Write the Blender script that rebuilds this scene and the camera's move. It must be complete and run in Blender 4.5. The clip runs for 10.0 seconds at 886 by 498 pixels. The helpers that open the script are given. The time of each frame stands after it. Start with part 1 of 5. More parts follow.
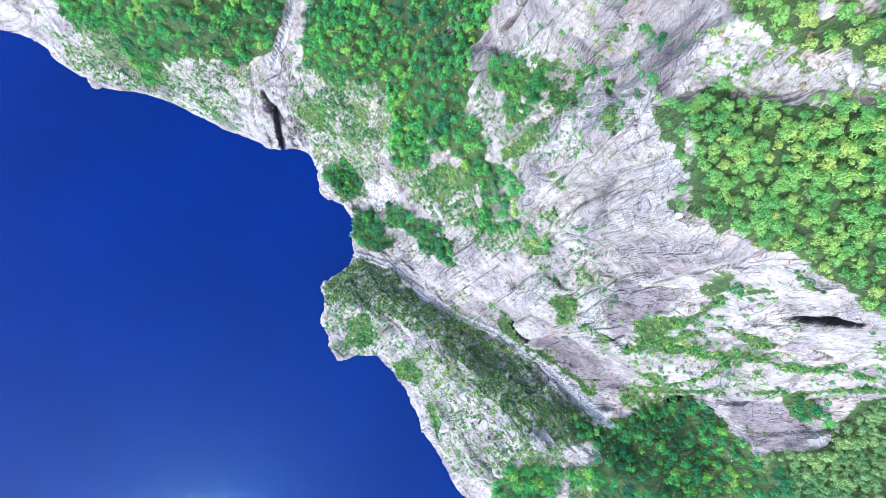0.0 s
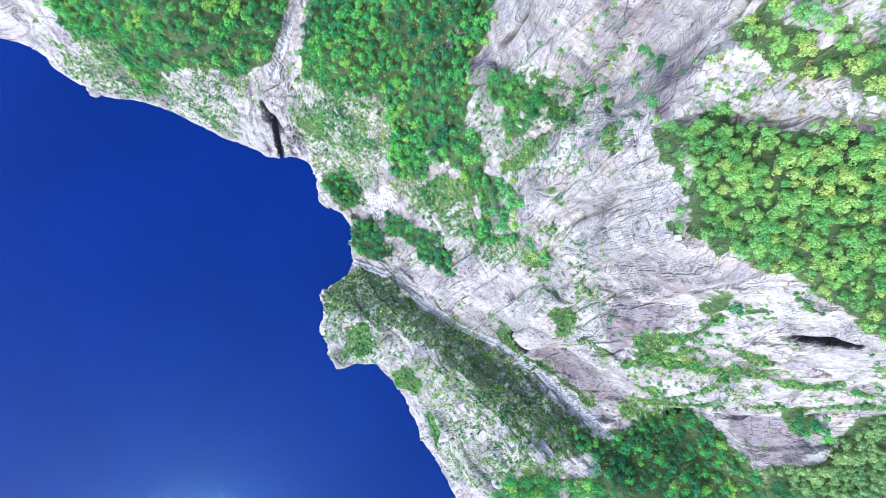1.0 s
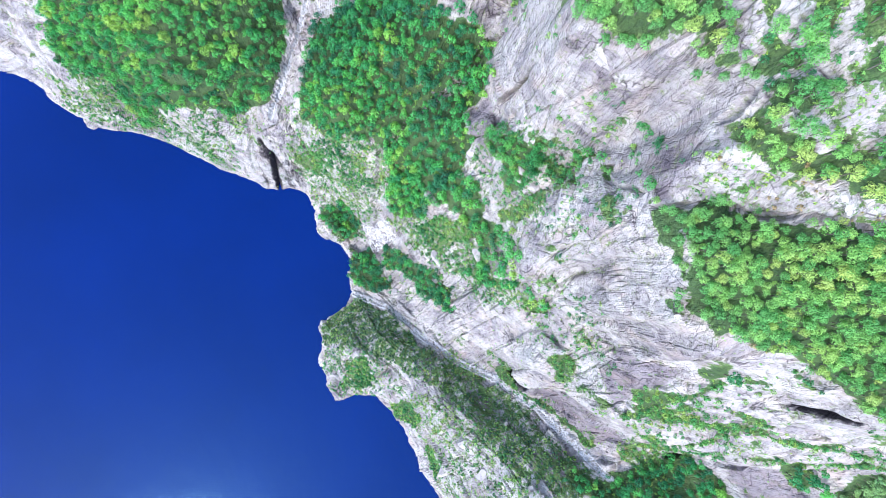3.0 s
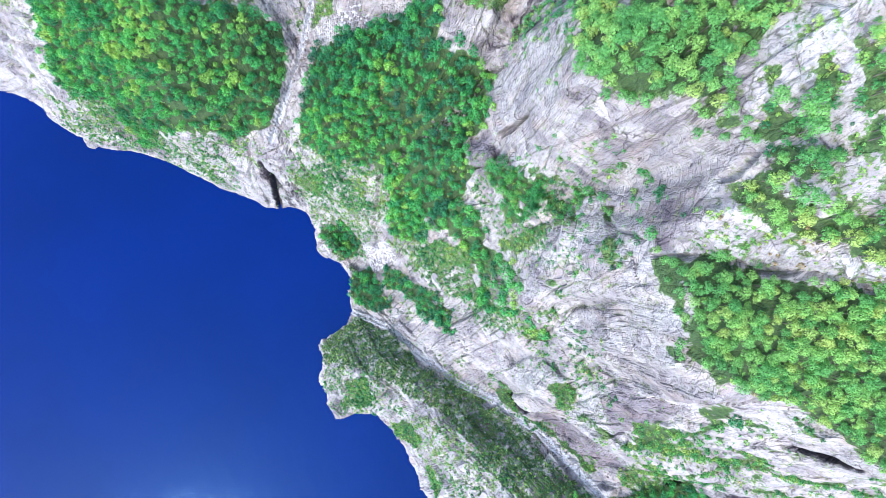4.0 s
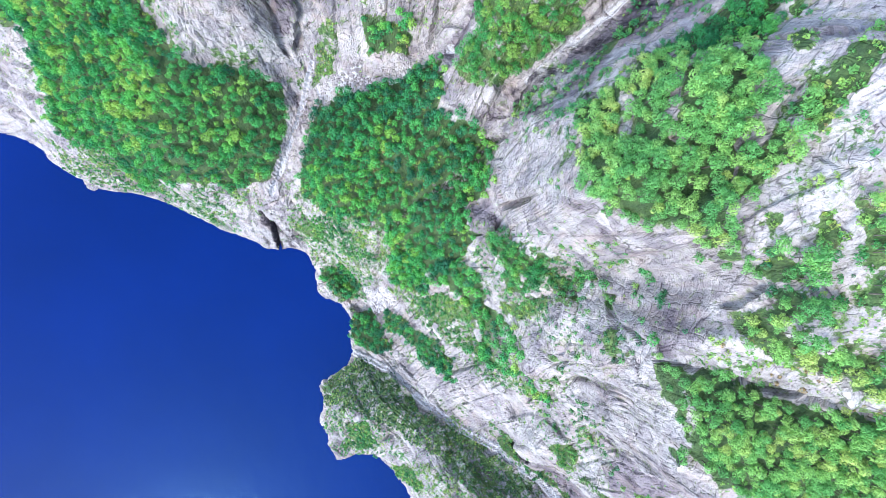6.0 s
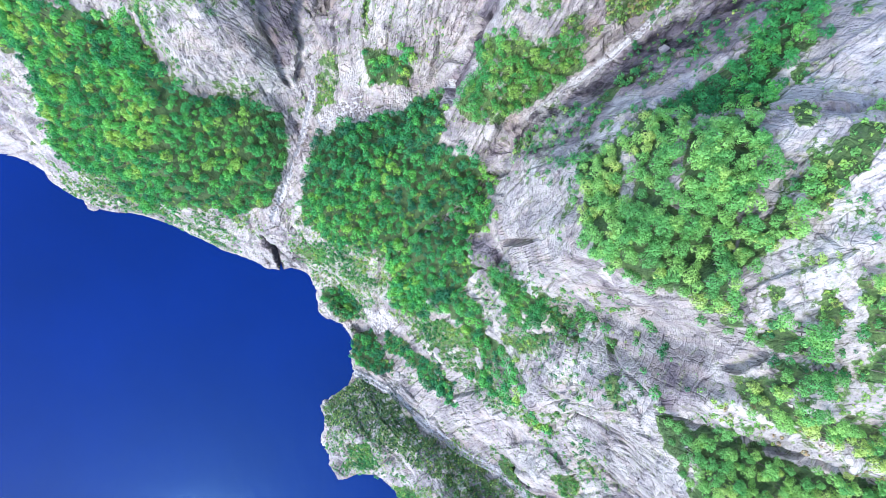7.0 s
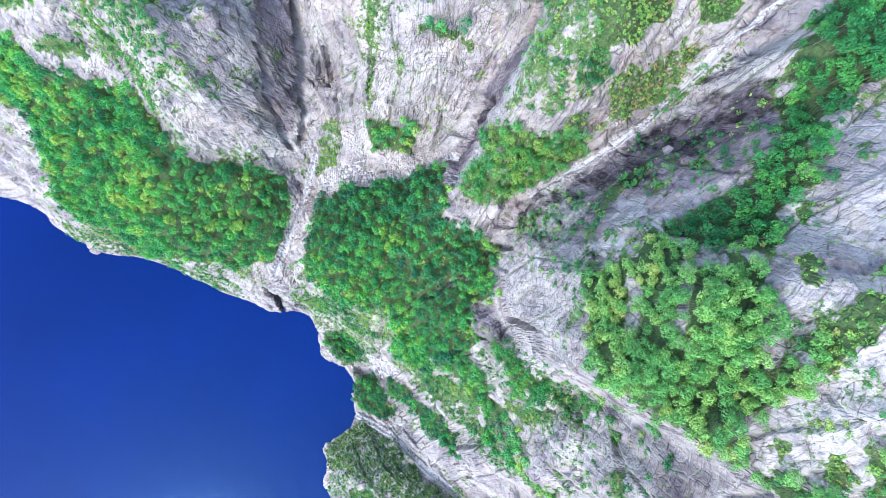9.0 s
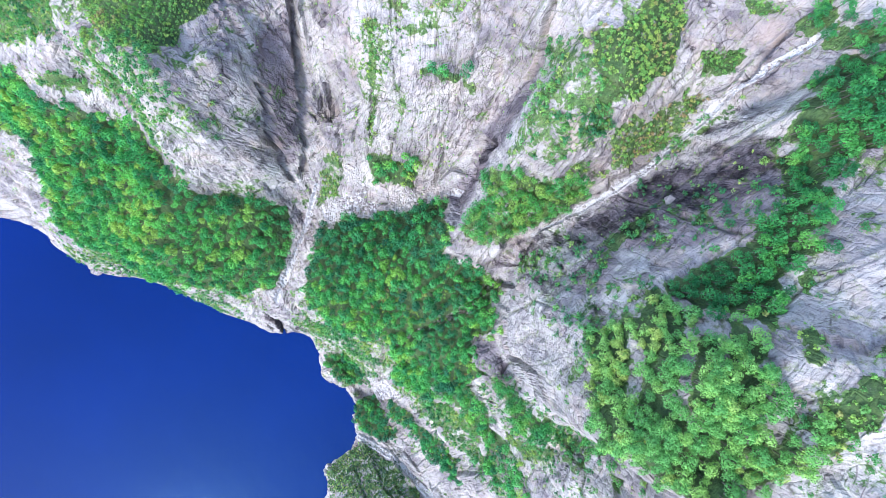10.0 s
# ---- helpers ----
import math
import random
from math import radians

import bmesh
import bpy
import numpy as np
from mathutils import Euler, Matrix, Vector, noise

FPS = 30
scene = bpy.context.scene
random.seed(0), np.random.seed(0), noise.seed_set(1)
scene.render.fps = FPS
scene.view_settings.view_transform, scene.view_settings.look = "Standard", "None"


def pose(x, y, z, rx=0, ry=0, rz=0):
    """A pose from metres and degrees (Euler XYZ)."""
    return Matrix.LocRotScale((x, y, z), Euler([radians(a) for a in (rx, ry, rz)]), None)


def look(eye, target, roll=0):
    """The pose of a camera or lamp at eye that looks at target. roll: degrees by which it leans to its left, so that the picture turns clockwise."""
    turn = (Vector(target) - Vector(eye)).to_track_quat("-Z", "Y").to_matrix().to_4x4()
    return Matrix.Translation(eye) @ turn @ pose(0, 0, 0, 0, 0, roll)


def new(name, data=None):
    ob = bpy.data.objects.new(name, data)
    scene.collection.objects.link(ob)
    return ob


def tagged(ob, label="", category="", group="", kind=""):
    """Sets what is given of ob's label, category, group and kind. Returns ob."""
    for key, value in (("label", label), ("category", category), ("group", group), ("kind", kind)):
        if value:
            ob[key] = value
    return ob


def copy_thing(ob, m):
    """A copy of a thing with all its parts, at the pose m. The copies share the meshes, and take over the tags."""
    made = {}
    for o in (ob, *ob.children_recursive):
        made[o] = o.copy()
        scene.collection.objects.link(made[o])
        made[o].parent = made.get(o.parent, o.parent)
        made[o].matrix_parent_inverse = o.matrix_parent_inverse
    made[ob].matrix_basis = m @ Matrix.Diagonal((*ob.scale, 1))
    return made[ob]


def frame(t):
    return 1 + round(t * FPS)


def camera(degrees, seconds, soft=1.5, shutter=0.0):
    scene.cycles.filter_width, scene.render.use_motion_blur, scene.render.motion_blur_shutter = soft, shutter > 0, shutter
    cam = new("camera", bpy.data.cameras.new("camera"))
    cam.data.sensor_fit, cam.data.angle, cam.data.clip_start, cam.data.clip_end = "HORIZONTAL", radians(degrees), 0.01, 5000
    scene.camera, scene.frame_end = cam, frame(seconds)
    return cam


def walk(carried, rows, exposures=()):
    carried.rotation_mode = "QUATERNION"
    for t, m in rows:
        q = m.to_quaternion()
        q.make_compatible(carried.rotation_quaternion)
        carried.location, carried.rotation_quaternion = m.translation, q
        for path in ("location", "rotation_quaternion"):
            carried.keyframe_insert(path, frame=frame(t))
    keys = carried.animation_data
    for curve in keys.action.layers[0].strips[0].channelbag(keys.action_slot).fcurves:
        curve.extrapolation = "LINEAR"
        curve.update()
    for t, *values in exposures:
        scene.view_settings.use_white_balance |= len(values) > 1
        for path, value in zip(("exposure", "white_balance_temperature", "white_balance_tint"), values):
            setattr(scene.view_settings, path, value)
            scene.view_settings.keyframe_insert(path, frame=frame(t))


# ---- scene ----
cam = camera(73.5, 10.0, soft=0.8)
# a drone 506 m over the fjord that looks straight down and flies north
METRES, EYE, TILT, LEAN, TURN = 150.0, 506.0, -90.0, 0.0, 0.0
ROWS = [
    (0.0, 0.0, 0.0, 0.0, 0.0, 0.0, -0.0),
    (0.5, 0.0001, 0.0003, 0.0193, -0.04, -0.01, 0.01),
    (1.0, -0.0005, 0.0004, 0.0461, -0.1, 0.02, 0.02),
    (1.5, -0.0017, 0.0001, 0.0798, -0.17, 0.05, 0.03),
    (2.0, -0.0024, 0.0002, 0.1202, -0.23, 0.11, 0.08),
    (2.5, -0.0039, -0.0007, 0.1652, -0.3, 0.14, 0.16),
    (4.0, -0.0086, -0.0035, 0.3169, -0.38, 0.17, 0.38),
    (4.5, -0.0099, -0.0046, 0.3714, -0.43, 0.2, 0.44),
    (5.0, -0.0117, -0.0064, 0.4267, -0.46, 0.24, 0.49),
    (5.5, -0.0136, -0.0083, 0.4827, -0.48, 0.28, 0.55),
    (7.0, -0.0192, -0.0127, 0.6506, -0.52, 0.31, 0.71),
    (7.5, -0.0211, -0.0135, 0.7088, -0.52, 0.34, 0.76),
    (8.0, -0.023, -0.0147, 0.7675, -0.53, 0.37, 0.8),
    (8.5, -0.0246, -0.0154, 0.8261, -0.51, 0.4, 0.82),
    (9.0, -0.0266, -0.0166, 0.8847, -0.51, 0.45, 0.82),
    (9.5, -0.0279, -0.0175, 0.9424, -0.49, 0.5, 0.81),
    (10.0, -0.0292, -0.0184, 0.9993, -0.49, 0.56, 0.77),
]
walk(cam, [(t, pose(0, 0, EYE, TILT, LEAN, TURN) @ pose(METRES * x, METRES * y, METRES * z, 90 + pitch, roll, yaw)) for t, x, y, z, yaw, pitch, roll in ROWS],
     exposures=[(0.0, 1.4, 6430, 9), (10.0, 1.4, 6430, 9)])

# ---- daylight: bright overcast with a veiled sun in the south-west ----
SUN_EL, SUN_AZ = 53.0, 216.0  # degrees; azimuth clockwise from north (+y)
world = bpy.data.worlds.new("sky")
scene.world = world
world.use_nodes = True
wn = world.node_tree.nodes
sky = wn.new("ShaderNodeTexSky")
sky.sky_type = "NISHITA"
sky.sun_disc = False
sky.sun_elevation, sky.sun_rotation = radians(SUN_EL), radians(SUN_AZ)
wn["Background"].inputs["Strength"].default_value = 0.31
world.node_tree.links.new(sky.outputs["Color"], wn["Background"].inputs["Color"])
sun = new("sun", bpy.data.lights.new("sun", "SUN"))
sun.data.energy, sun.data.angle, sun.data.color = 1.35, radians(12.0), (1.0, 0.985, 0.96)
sdir = Vector((math.sin(radians(SUN_AZ)) * math.cos(radians(SUN_EL)), math.cos(radians(SUN_AZ)) * math.cos(radians(SUN_EL)), math.sin(radians(SUN_EL))))
sun.matrix_world = look(tuple(sdir * 900), (0, 0, 0))

# ---- materials ----
def material(name):
    m = bpy.data.materials.new(name)
    m.use_nodes = True
    nt = m.node_tree
    return m, nt, nt.nodes["Principled BSDF"]


def node(nt, kind, **inputs):
    n = nt.nodes.new(kind)
    for key, value in inputs.items():
        n.inputs[key.replace("_", " ")].default_value = value
    return n


def ramp(nt, fac, *stops):
    n = nt.nodes.new("ShaderNodeValToRGB")
    els = n.color_ramp.elements
    while len(els) < len(stops):
        els.new(0.5)
    for e, (p, c) in zip(els, stops):
        e.position, e.color = p, (*c, 1) if len(c) == 3 else c
    nt.links.new(fac, n.inputs["Fac"])
    return n.outputs["Color"]


def grey(v):
    return (v, v, v)


def mix(nt, fac, a, b, how="MIX"):
    n = nt.nodes.new("ShaderNodeMix")
    n.data_type, n.blend_type = "RGBA", how
    for sock, value in ((n.inputs["Factor"], fac), (n.inputs["A"], a), (n.inputs["B"], b)):
        if isinstance(value, bpy.types.NodeSocket):
            nt.links.new(value, sock)
        elif isinstance(value, tuple):
            sock.default_value = (*value, 1)
        else:
            sock.default_value = value
    return n.outputs["Result"]


def math_node(nt, op, a, b=0.0, clamp=False):
    n = nt.nodes.new("ShaderNodeMath")
    n.operation, n.use_clamp = op, clamp
    for sock, value in ((n.inputs[0], a), (n.inputs[1], b)):
        if isinstance(value, bpy.types.NodeSocket):
            nt.links.new(value, sock)
        else:
            sock.default_value = value
    return n.outputs[0]


def place(nt, scale=(1, 1, 1), turn=(0, 0, 0)):
    c = nt.nodes.new("ShaderNodeTexCoord")
    m = nt.nodes.new("ShaderNodeMapping")
    m.inputs["Scale"].default_value = scale
    m.inputs["Rotation"].default_value = [radians(a) for a in turn]
    nt.links.new(c.outputs["Object"], m.inputs["Vector"])
    return m.outputs["Vector"]


def noise_tex(nt, vec, scale, detail=4.0, rough=0.55, distort=0.0):
    n = node(nt, "ShaderNodeTexNoise", Scale=scale, Detail=detail, Roughness=rough, Distortion=distort)
    nt.links.new(vec, n.inputs["Vector"])
    return n.outputs["Fac"]


def voronoi_edge(nt, vec, scale, rand=1.0):
    n = node(nt, "ShaderNodeTexVoronoi", Scale=scale, Randomness=rand)
    n.feature = "DISTANCE_TO_EDGE"
    nt.links.new(vec, n.inputs["Vector"])
    return n.outputs["Distance"]


def bump(nt, height, strength, distance, after=None):
    n = node(nt, "ShaderNodeBump", Strength=strength, Distance=distance)
    nt.links.new(height, n.inputs["Height"])
    if after:
        nt.links.new(after, n.inputs["Normal"])
    return n.outputs["Normal"]


def attribute(nt, name):
    n = nt.nodes.new("ShaderNodeAttribute")
    n.attribute_name = name
    return n.outputs["Fac"]


def joints(nt, name, sizes, width, wobble):
    """Hairlines along the joints that cut the rock: dark at 0, plain at 1."""
    d = None
    for axis, size in zip("uvw", sizes):
        near_joint = math_node(nt, "MULTIPLY", math_node(nt, "PINGPONG", attribute(nt, name + "_" + axis), 0.5), size)
        d = near_joint if d is None else math_node(nt, "MINIMUM", d, near_joint)
    d = math_node(nt, "ADD", d, math_node(nt, "MULTIPLY", math_node(nt, "SUBTRACT", wobble, 0.5), width * 1.6))
    return ramp(nt, math_node(nt, "DIVIDE", d, width * 4.0), (0.0, (0.32, 0.3, 0.33)), (0.2, (0.58, 0.56, 0.58)), (0.4, grey(1.0)))


def vector_node(nt, op, a, b):
    n = nt.nodes.new("ShaderNodeVectorMath")
    n.operation = op
    for sock, value in ((n.inputs[0], a), (n.inputs[1], b)):
        if isinstance(value, bpy.types.NodeSocket):
            nt.links.new(value, sock)
        else:
            sock.default_value = value
    return n.outputs["Value" if op == "DOT_PRODUCT" else "Vector"]


def facets(nt, stretch, turn, scale):
    """Broken rock: each piece has a tone of its own and a tilted face. Gives tone 0..1 and height."""
    vec = place(nt, stretch, turn)
    warp = node(nt, "ShaderNodeTexNoise", Scale=scale * 1.3, Detail=4.0, Roughness=0.6)
    nt.links.new(vec, warp.inputs["Vector"])
    vec = vector_node(nt, "ADD", vec, vector_node(nt, "MULTIPLY", vector_node(nt, "SUBTRACT", warp.outputs["Color"], (0.5, 0.5, 0.5)), (0.22 / scale,) * 3))
    n = node(nt, "ShaderNodeTexVoronoi", Scale=scale)
    nt.links.new(vec, n.inputs["Vector"])
    lean = vector_node(nt, "SUBTRACT", n.outputs["Color"], (0.5, 0.5, 0.5))
    height = vector_node(nt, "DOT_PRODUCT", vector_node(nt, "SUBTRACT", vec, n.outputs["Position"]), lean)
    split = nt.nodes.new("ShaderNodeSeparateColor")
    nt.links.new(n.outputs["Color"], split.inputs[0])
    gap = node(nt, "ShaderNodeTexVoronoi", Scale=scale)
    gap.feature = "DISTANCE_TO_EDGE"
    nt.links.new(vec, gap.inputs["Vector"])
    return split.outputs[0], math_node(nt, "MULTIPLY", height, scale), gap.outputs["Distance"]


def crevices(nt):
    """Irregular dark clefts along the lie of the rock and across it: 0 in a cleft, 1 on sound rock, and the height."""
    lie = nt.nodes.new("ShaderNodeCombineXYZ")
    for axis, name in zip("XYZ", ("along", "across", "rise")):
        nt.links.new(attribute(nt, name), lie.inputs[axis])
    out, deep = None, None
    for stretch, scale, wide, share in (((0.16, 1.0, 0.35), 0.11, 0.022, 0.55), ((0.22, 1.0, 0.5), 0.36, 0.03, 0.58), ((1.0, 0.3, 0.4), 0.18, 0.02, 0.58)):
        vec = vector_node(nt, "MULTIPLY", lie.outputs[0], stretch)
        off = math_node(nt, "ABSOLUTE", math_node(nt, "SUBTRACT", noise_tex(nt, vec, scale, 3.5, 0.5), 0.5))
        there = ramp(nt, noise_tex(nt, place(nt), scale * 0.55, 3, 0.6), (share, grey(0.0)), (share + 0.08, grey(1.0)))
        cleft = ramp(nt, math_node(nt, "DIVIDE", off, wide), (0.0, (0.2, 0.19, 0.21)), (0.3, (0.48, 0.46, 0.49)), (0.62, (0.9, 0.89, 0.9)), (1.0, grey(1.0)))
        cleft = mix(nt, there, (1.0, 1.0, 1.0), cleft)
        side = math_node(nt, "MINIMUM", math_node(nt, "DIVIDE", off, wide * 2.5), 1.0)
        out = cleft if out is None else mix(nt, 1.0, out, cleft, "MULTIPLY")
        deep = side if deep is None else math_node(nt, "ADD", deep, side)
    return out, deep


def rock_colour(nt):
    """Pale granite: broad tone, streaks down the face, foliation, hairline cracks, lichen."""
    plain = place(nt)
    broad = noise_tex(nt, plain, 0.04, 6, 0.62)
    col = ramp(nt, broad, (0.34, (0.19, 0.172, 0.186)), (0.42, (0.275, 0.252, 0.256)), (0.5, (0.34, 0.315, 0.308)), (0.64, (0.41, 0.385, 0.368)))
    streak = noise_tex(nt, place(nt, (1, 1, 0.1)), 0.45, 6, 0.68, 0.4)
    col = mix(nt, 1.0, col, ramp(nt, streak, (0.3, (0.62, 0.6, 0.64)), (0.43, (0.92, 0.91, 0.93)), (0.55, grey(1.0))), "MULTIPLY")
    grain = noise_tex(nt, place(nt, (0.6, 1.0, 0.6), (0, 0, 52)), 0.3, 6, 0.65, 0.4)
    col = mix(nt, 1.0, col, ramp(nt, grain, (0.3, (0.76, 0.74, 0.77)), (0.46, grey(0.97)), (0.66, grey(1.04))), "MULTIPLY")
    speck = noise_tex(nt, plain, 1.7, 7, 0.75)
    col = mix(nt, 1.0, col, ramp(nt, speck, (0.36, (0.5, 0.48, 0.5)), (0.45, grey(0.97)), (0.7, grey(1.06))), "MULTIPLY")
    tone_a, height_a, gap_a = facets(nt, (0.6, 1.0, 0.6), (0, 0, 48), 0.11)
    tone_b, height_b, gap_b = facets(nt, (0.65, 1.0, 0.7), (20, 0, 60), 0.33)
    broken = ramp(nt, noise_tex(nt, plain, 0.03, 4, 0.6), (0.4, grey(0.2)), (0.6, grey(1.0)))
    gappy = ramp(nt, noise_tex(nt, plain, 0.14, 5, 0.65), (0.52, grey(0.0)), (0.6, grey(1.0)))
    col = mix(nt, broken, col, mix(nt, 1.0, col, ramp(nt, tone_a, (0.0, (0.64, 0.61, 0.66)), (0.4, (0.93, 0.92, 0.94)), (1.0, (1.14, 1.13, 1.1))), "MULTIPLY"))
    col = mix(nt, broken, col, mix(nt, 1.0, col, ramp(nt, tone_b, (0.0, (0.62, 0.59, 0.63)), (0.3, (0.93, 0.92, 0.94)), (1.0, (1.09, 1.08, 1.05))), "MULTIPLY"))
    col = mix(nt, gappy, col, mix(nt, 1.0, col, ramp(nt, gap_a, (0.0, (0.3, 0.29, 0.3)), (0.01, (0.6, 0.58, 0.6)), (0.03, grey(1.0))), "MULTIPLY"))
    col = mix(nt, math_node(nt, "MULTIPLY", gappy, broken), col, mix(nt, 1.0, col, ramp(nt, gap_b, (0.0, (0.3, 0.3, 0.28)), (0.025, (0.55, 0.53, 0.54)), (0.07, grey(1.0))), "MULTIPLY"))
    stain = noise_tex(nt, place(nt, (1, 1, 0.3)), 0.11, 5, 0.6, 0.8)
    col = mix(nt, ramp(nt, stain, (0.5, grey(0.0)), (0.68, grey(0.6))), col, (0.37, 0.29, 0.26))
    lichen = noise_tex(nt, plain, 0.45, 7, 0.75)
    col = mix(nt, ramp(nt, lichen, (0.55, grey(0.0)), (0.66, grey(0.8))), col, (0.15, 0.19, 0.075))
    crack = voronoi_edge(nt, place(nt, (0.5, 1.6, 0.6), (0, 0, 50)), 0.2)
    col = mix(nt, ramp(nt, streak, (0.34, grey(0.7)), (0.42, grey(0.0))), col, ramp(nt, crack, (0.0, (0.35, 0.33, 0.35)), (0.015, (0.6, 0.58, 0.6)), (0.035, grey(1.0))), "MULTIPLY")
    relief = math_node(nt, "ADD", math_node(nt, "MULTIPLY", grain, 0.8), math_node(nt, "ADD", math_node(nt, "MINIMUM", crack, 0.1), speck))
    relief = math_node(nt, "ADD", relief, math_node(nt, "ADD", math_node(nt, "MULTIPLY", height_a, 4.0), math_node(nt, "MULTIPLY", math_node(nt, "MULTIPLY", height_b, broken), 3.0)))
    return col, relief


def granite(name="granite"):
    m, nt, bsdf = material(name)
    col, relief = rock_colour(nt)
    nt.links.new(col, bsdf.inputs["Base Color"])
    nt.links.new(bump(nt, relief, 0.6, 0.45), bsdf.inputs["Normal"])
    bsdf.inputs["Roughness"].default_value = 0.85
    bsdf.inputs["Specular IOR Level"].default_value = 0.25
    return m


def ground_material():
    """Granite with moss, heather and soil where plants cover it, gravel in the beds."""
    m, nt, bsdf = material("granite_and_turf")
    rock, relief = rock_colour(nt)
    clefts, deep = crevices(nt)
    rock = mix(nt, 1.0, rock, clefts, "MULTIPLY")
    relief = math_node(nt, "ADD", relief, math_node(nt, "MULTIPLY", deep, 1.2))
    plain = place(nt)
    # greyer old rock; on the ravine sides this tone also paints in shade
    old_shade = ramp(nt, math_node(nt, "ADD", attribute(nt, "weathered_shade"), math_node(nt, "MULTIPLY", math_node(nt, "SUBTRACT", noise_tex(nt, place(nt, (1, 1, 0.3)), 0.3, 6, 0.7), 0.5), 1.2)), (0.25, grey(1.0)), (0.85, (0.58, 0.54, 0.6)))
    rock = mix(nt, 1.0, rock, old_shade, "MULTIPLY")
    patch = noise_tex(nt, plain, 0.6, 6, 0.7)
    wobble = noise_tex(nt, plain, 0.9, 4, 0.6)
    for name, sizes, width, often in (("slab", (17.0, 44.0, 36.0), 0.17, (0.5, 0.58)), ("bed", (6.5, 19.0, 16.0), 0.12, (0.53, 0.6))):
        line = joints(nt, name, sizes, width, wobble)
        there = ramp(nt, noise_tex(nt, plain, {"slab": 0.1, "bed": 0.13}[name], 5, 0.65), (often[0], grey(0.0)), (often[1], grey(1.0)))
        rock = mix(nt, there, rock, mix(nt, 1.0, rock, line, "MULTIPLY"))
    dirt = math_node(nt, "MULTIPLY", attribute(nt, "joint"), ramp(nt, patch, (0.38, grey(0.25)), (0.6, grey(1.0))))
    soil = ramp(nt, noise_tex(nt, plain, 0.12, 4, 0.6), (0.38, (0.1, 0.09, 0.1)), (0.5, (0.13, 0.14, 0.07)), (0.6, (0.1, 0.17, 0.04)))
    rock = mix(nt, ramp(nt, dirt, (0.45, grey(0.0)), (0.9, grey(0.8))), rock, soil)
    turf = ramp(nt, noise_tex(nt, plain, 0.18, 5, 0.65), (0.3, (0.03, 0.075, 0.03)), (0.45, (0.065, 0.12, 0.04)), (0.56, (0.095, 0.155, 0.05)), (0.66, (0.1, 0.105, 0.055)), (0.74, (0.08, 0.14, 0.05)))
    turf = mix(nt, 1.0, turf, ramp(nt, noise_tex(nt, plain, 1.6, 4, 0.7), (0.35, grey(0.35)), (0.62, grey(1.35))), "MULTIPLY")
    # shade between the crowns, put into the turf colour under dense woods
    crown_shade = ramp(nt, attribute(nt, "cover"), (0.72, grey(0.0)), (0.92, grey(0.75)))
    turf = mix(nt, crown_shade, turf, ramp(nt, patch, (0.35, (0.02, 0.036, 0.022)), (0.65, (0.05, 0.09, 0.03))))
    fray = math_node(nt, "ADD", math_node(nt, "MULTIPLY", math_node(nt, "SUBTRACT", noise_tex(nt, plain, 0.2, 7, 0.7), 0.5), 2.0), math_node(nt, "MULTIPLY", math_node(nt, "SUBTRACT", patch, 0.5), 1.3))
    cover = math_node(nt, "ADD", attribute(nt, "cover"), fray)
    fac = ramp(nt, cover, (0.46, grey(0.0)), (0.58, grey(1.0)))
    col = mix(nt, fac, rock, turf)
    gravel = ramp(nt, noise_tex(nt, plain, 1.8, 5, 0.75), (0.3, (0.2, 0.195, 0.21)), (0.5, (0.4, 0.39, 0.4)), (0.7, (0.58, 0.57, 0.57)))
    gfac = ramp(nt, math_node(nt, "ADD", attribute(nt, "gravel"), math_node(nt, "MULTIPLY", math_node(nt, "SUBTRACT", patch, 0.5), 0.8)), (0.4, grey(0.0)), (0.6, grey(1.0)))
    col = mix(nt, gfac, col, gravel)
    # darkens ravine sides and cave mouths: wetness, and shade put into the colour
    wet_shade = ramp(nt, math_node(nt, "ADD", attribute(nt, "wet_shade"), math_node(nt, "MULTIPLY", math_node(nt, "SUBTRACT", noise_tex(nt, place(nt, (1, 1, 0.25)), 0.3, 6, 0.72), 0.5), 2.4)), (0.2, grey(1.0)), (0.8, (0.13, 0.12, 0.15)))
    col = mix(nt, 1.0, col, wet_shade, "MULTIPLY")
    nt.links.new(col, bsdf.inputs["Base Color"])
    nt.links.new(bump(nt, relief, 0.6, 0.45), bsdf.inputs["Normal"])
    bsdf.inputs["Roughness"].default_value = 0.88
    bsdf.inputs["Specular IOR Level"].default_value = 0.2
    return m


def water_material(name, colour, rough):
    m, nt, bsdf = material(name)
    plain = place(nt)
    far = noise_tex(nt, plain, 0.008, 3, 0.5)
    col = mix(nt, ramp(nt, far, (0.35, grey(0.0)), (0.7, grey(1.0))), colour, tuple(c * 1.25 for c in colour))
    nt.links.new(col, bsdf.inputs["Base Color"])
    ripple = noise_tex(nt, place(nt, (0.25, 1.0, 1.0), (0, 0, 20)), 0.5, 3, 0.6)
    swell = noise_tex(nt, place(nt, (1, 0.5, 1)), 0.09, 2, 0.5)
    nt.links.new(bump(nt, ripple, 0.12, 0.3, bump(nt, swell, 0.08, 2.0)), bsdf.inputs["Normal"])
    bsdf.inputs["Roughness"].default_value = rough
    bsdf.inputs["IOR"].default_value = 1.33
    bsdf.inputs["Specular Tint"].default_value = (0.2, 0.55, 1.0, 1)
    return m


def leaf_material(name, source, *stops):
    """Foliage whose tone differs from plant to plant and from clump to clump."""
    m, nt, bsdf = material(name)
    if source == "object":
        tone = nt.nodes.new("ShaderNodeObjectInfo").outputs["Random"]
    else:
        tone = attribute(nt, "tone")
    col = ramp(nt, tone, *stops)
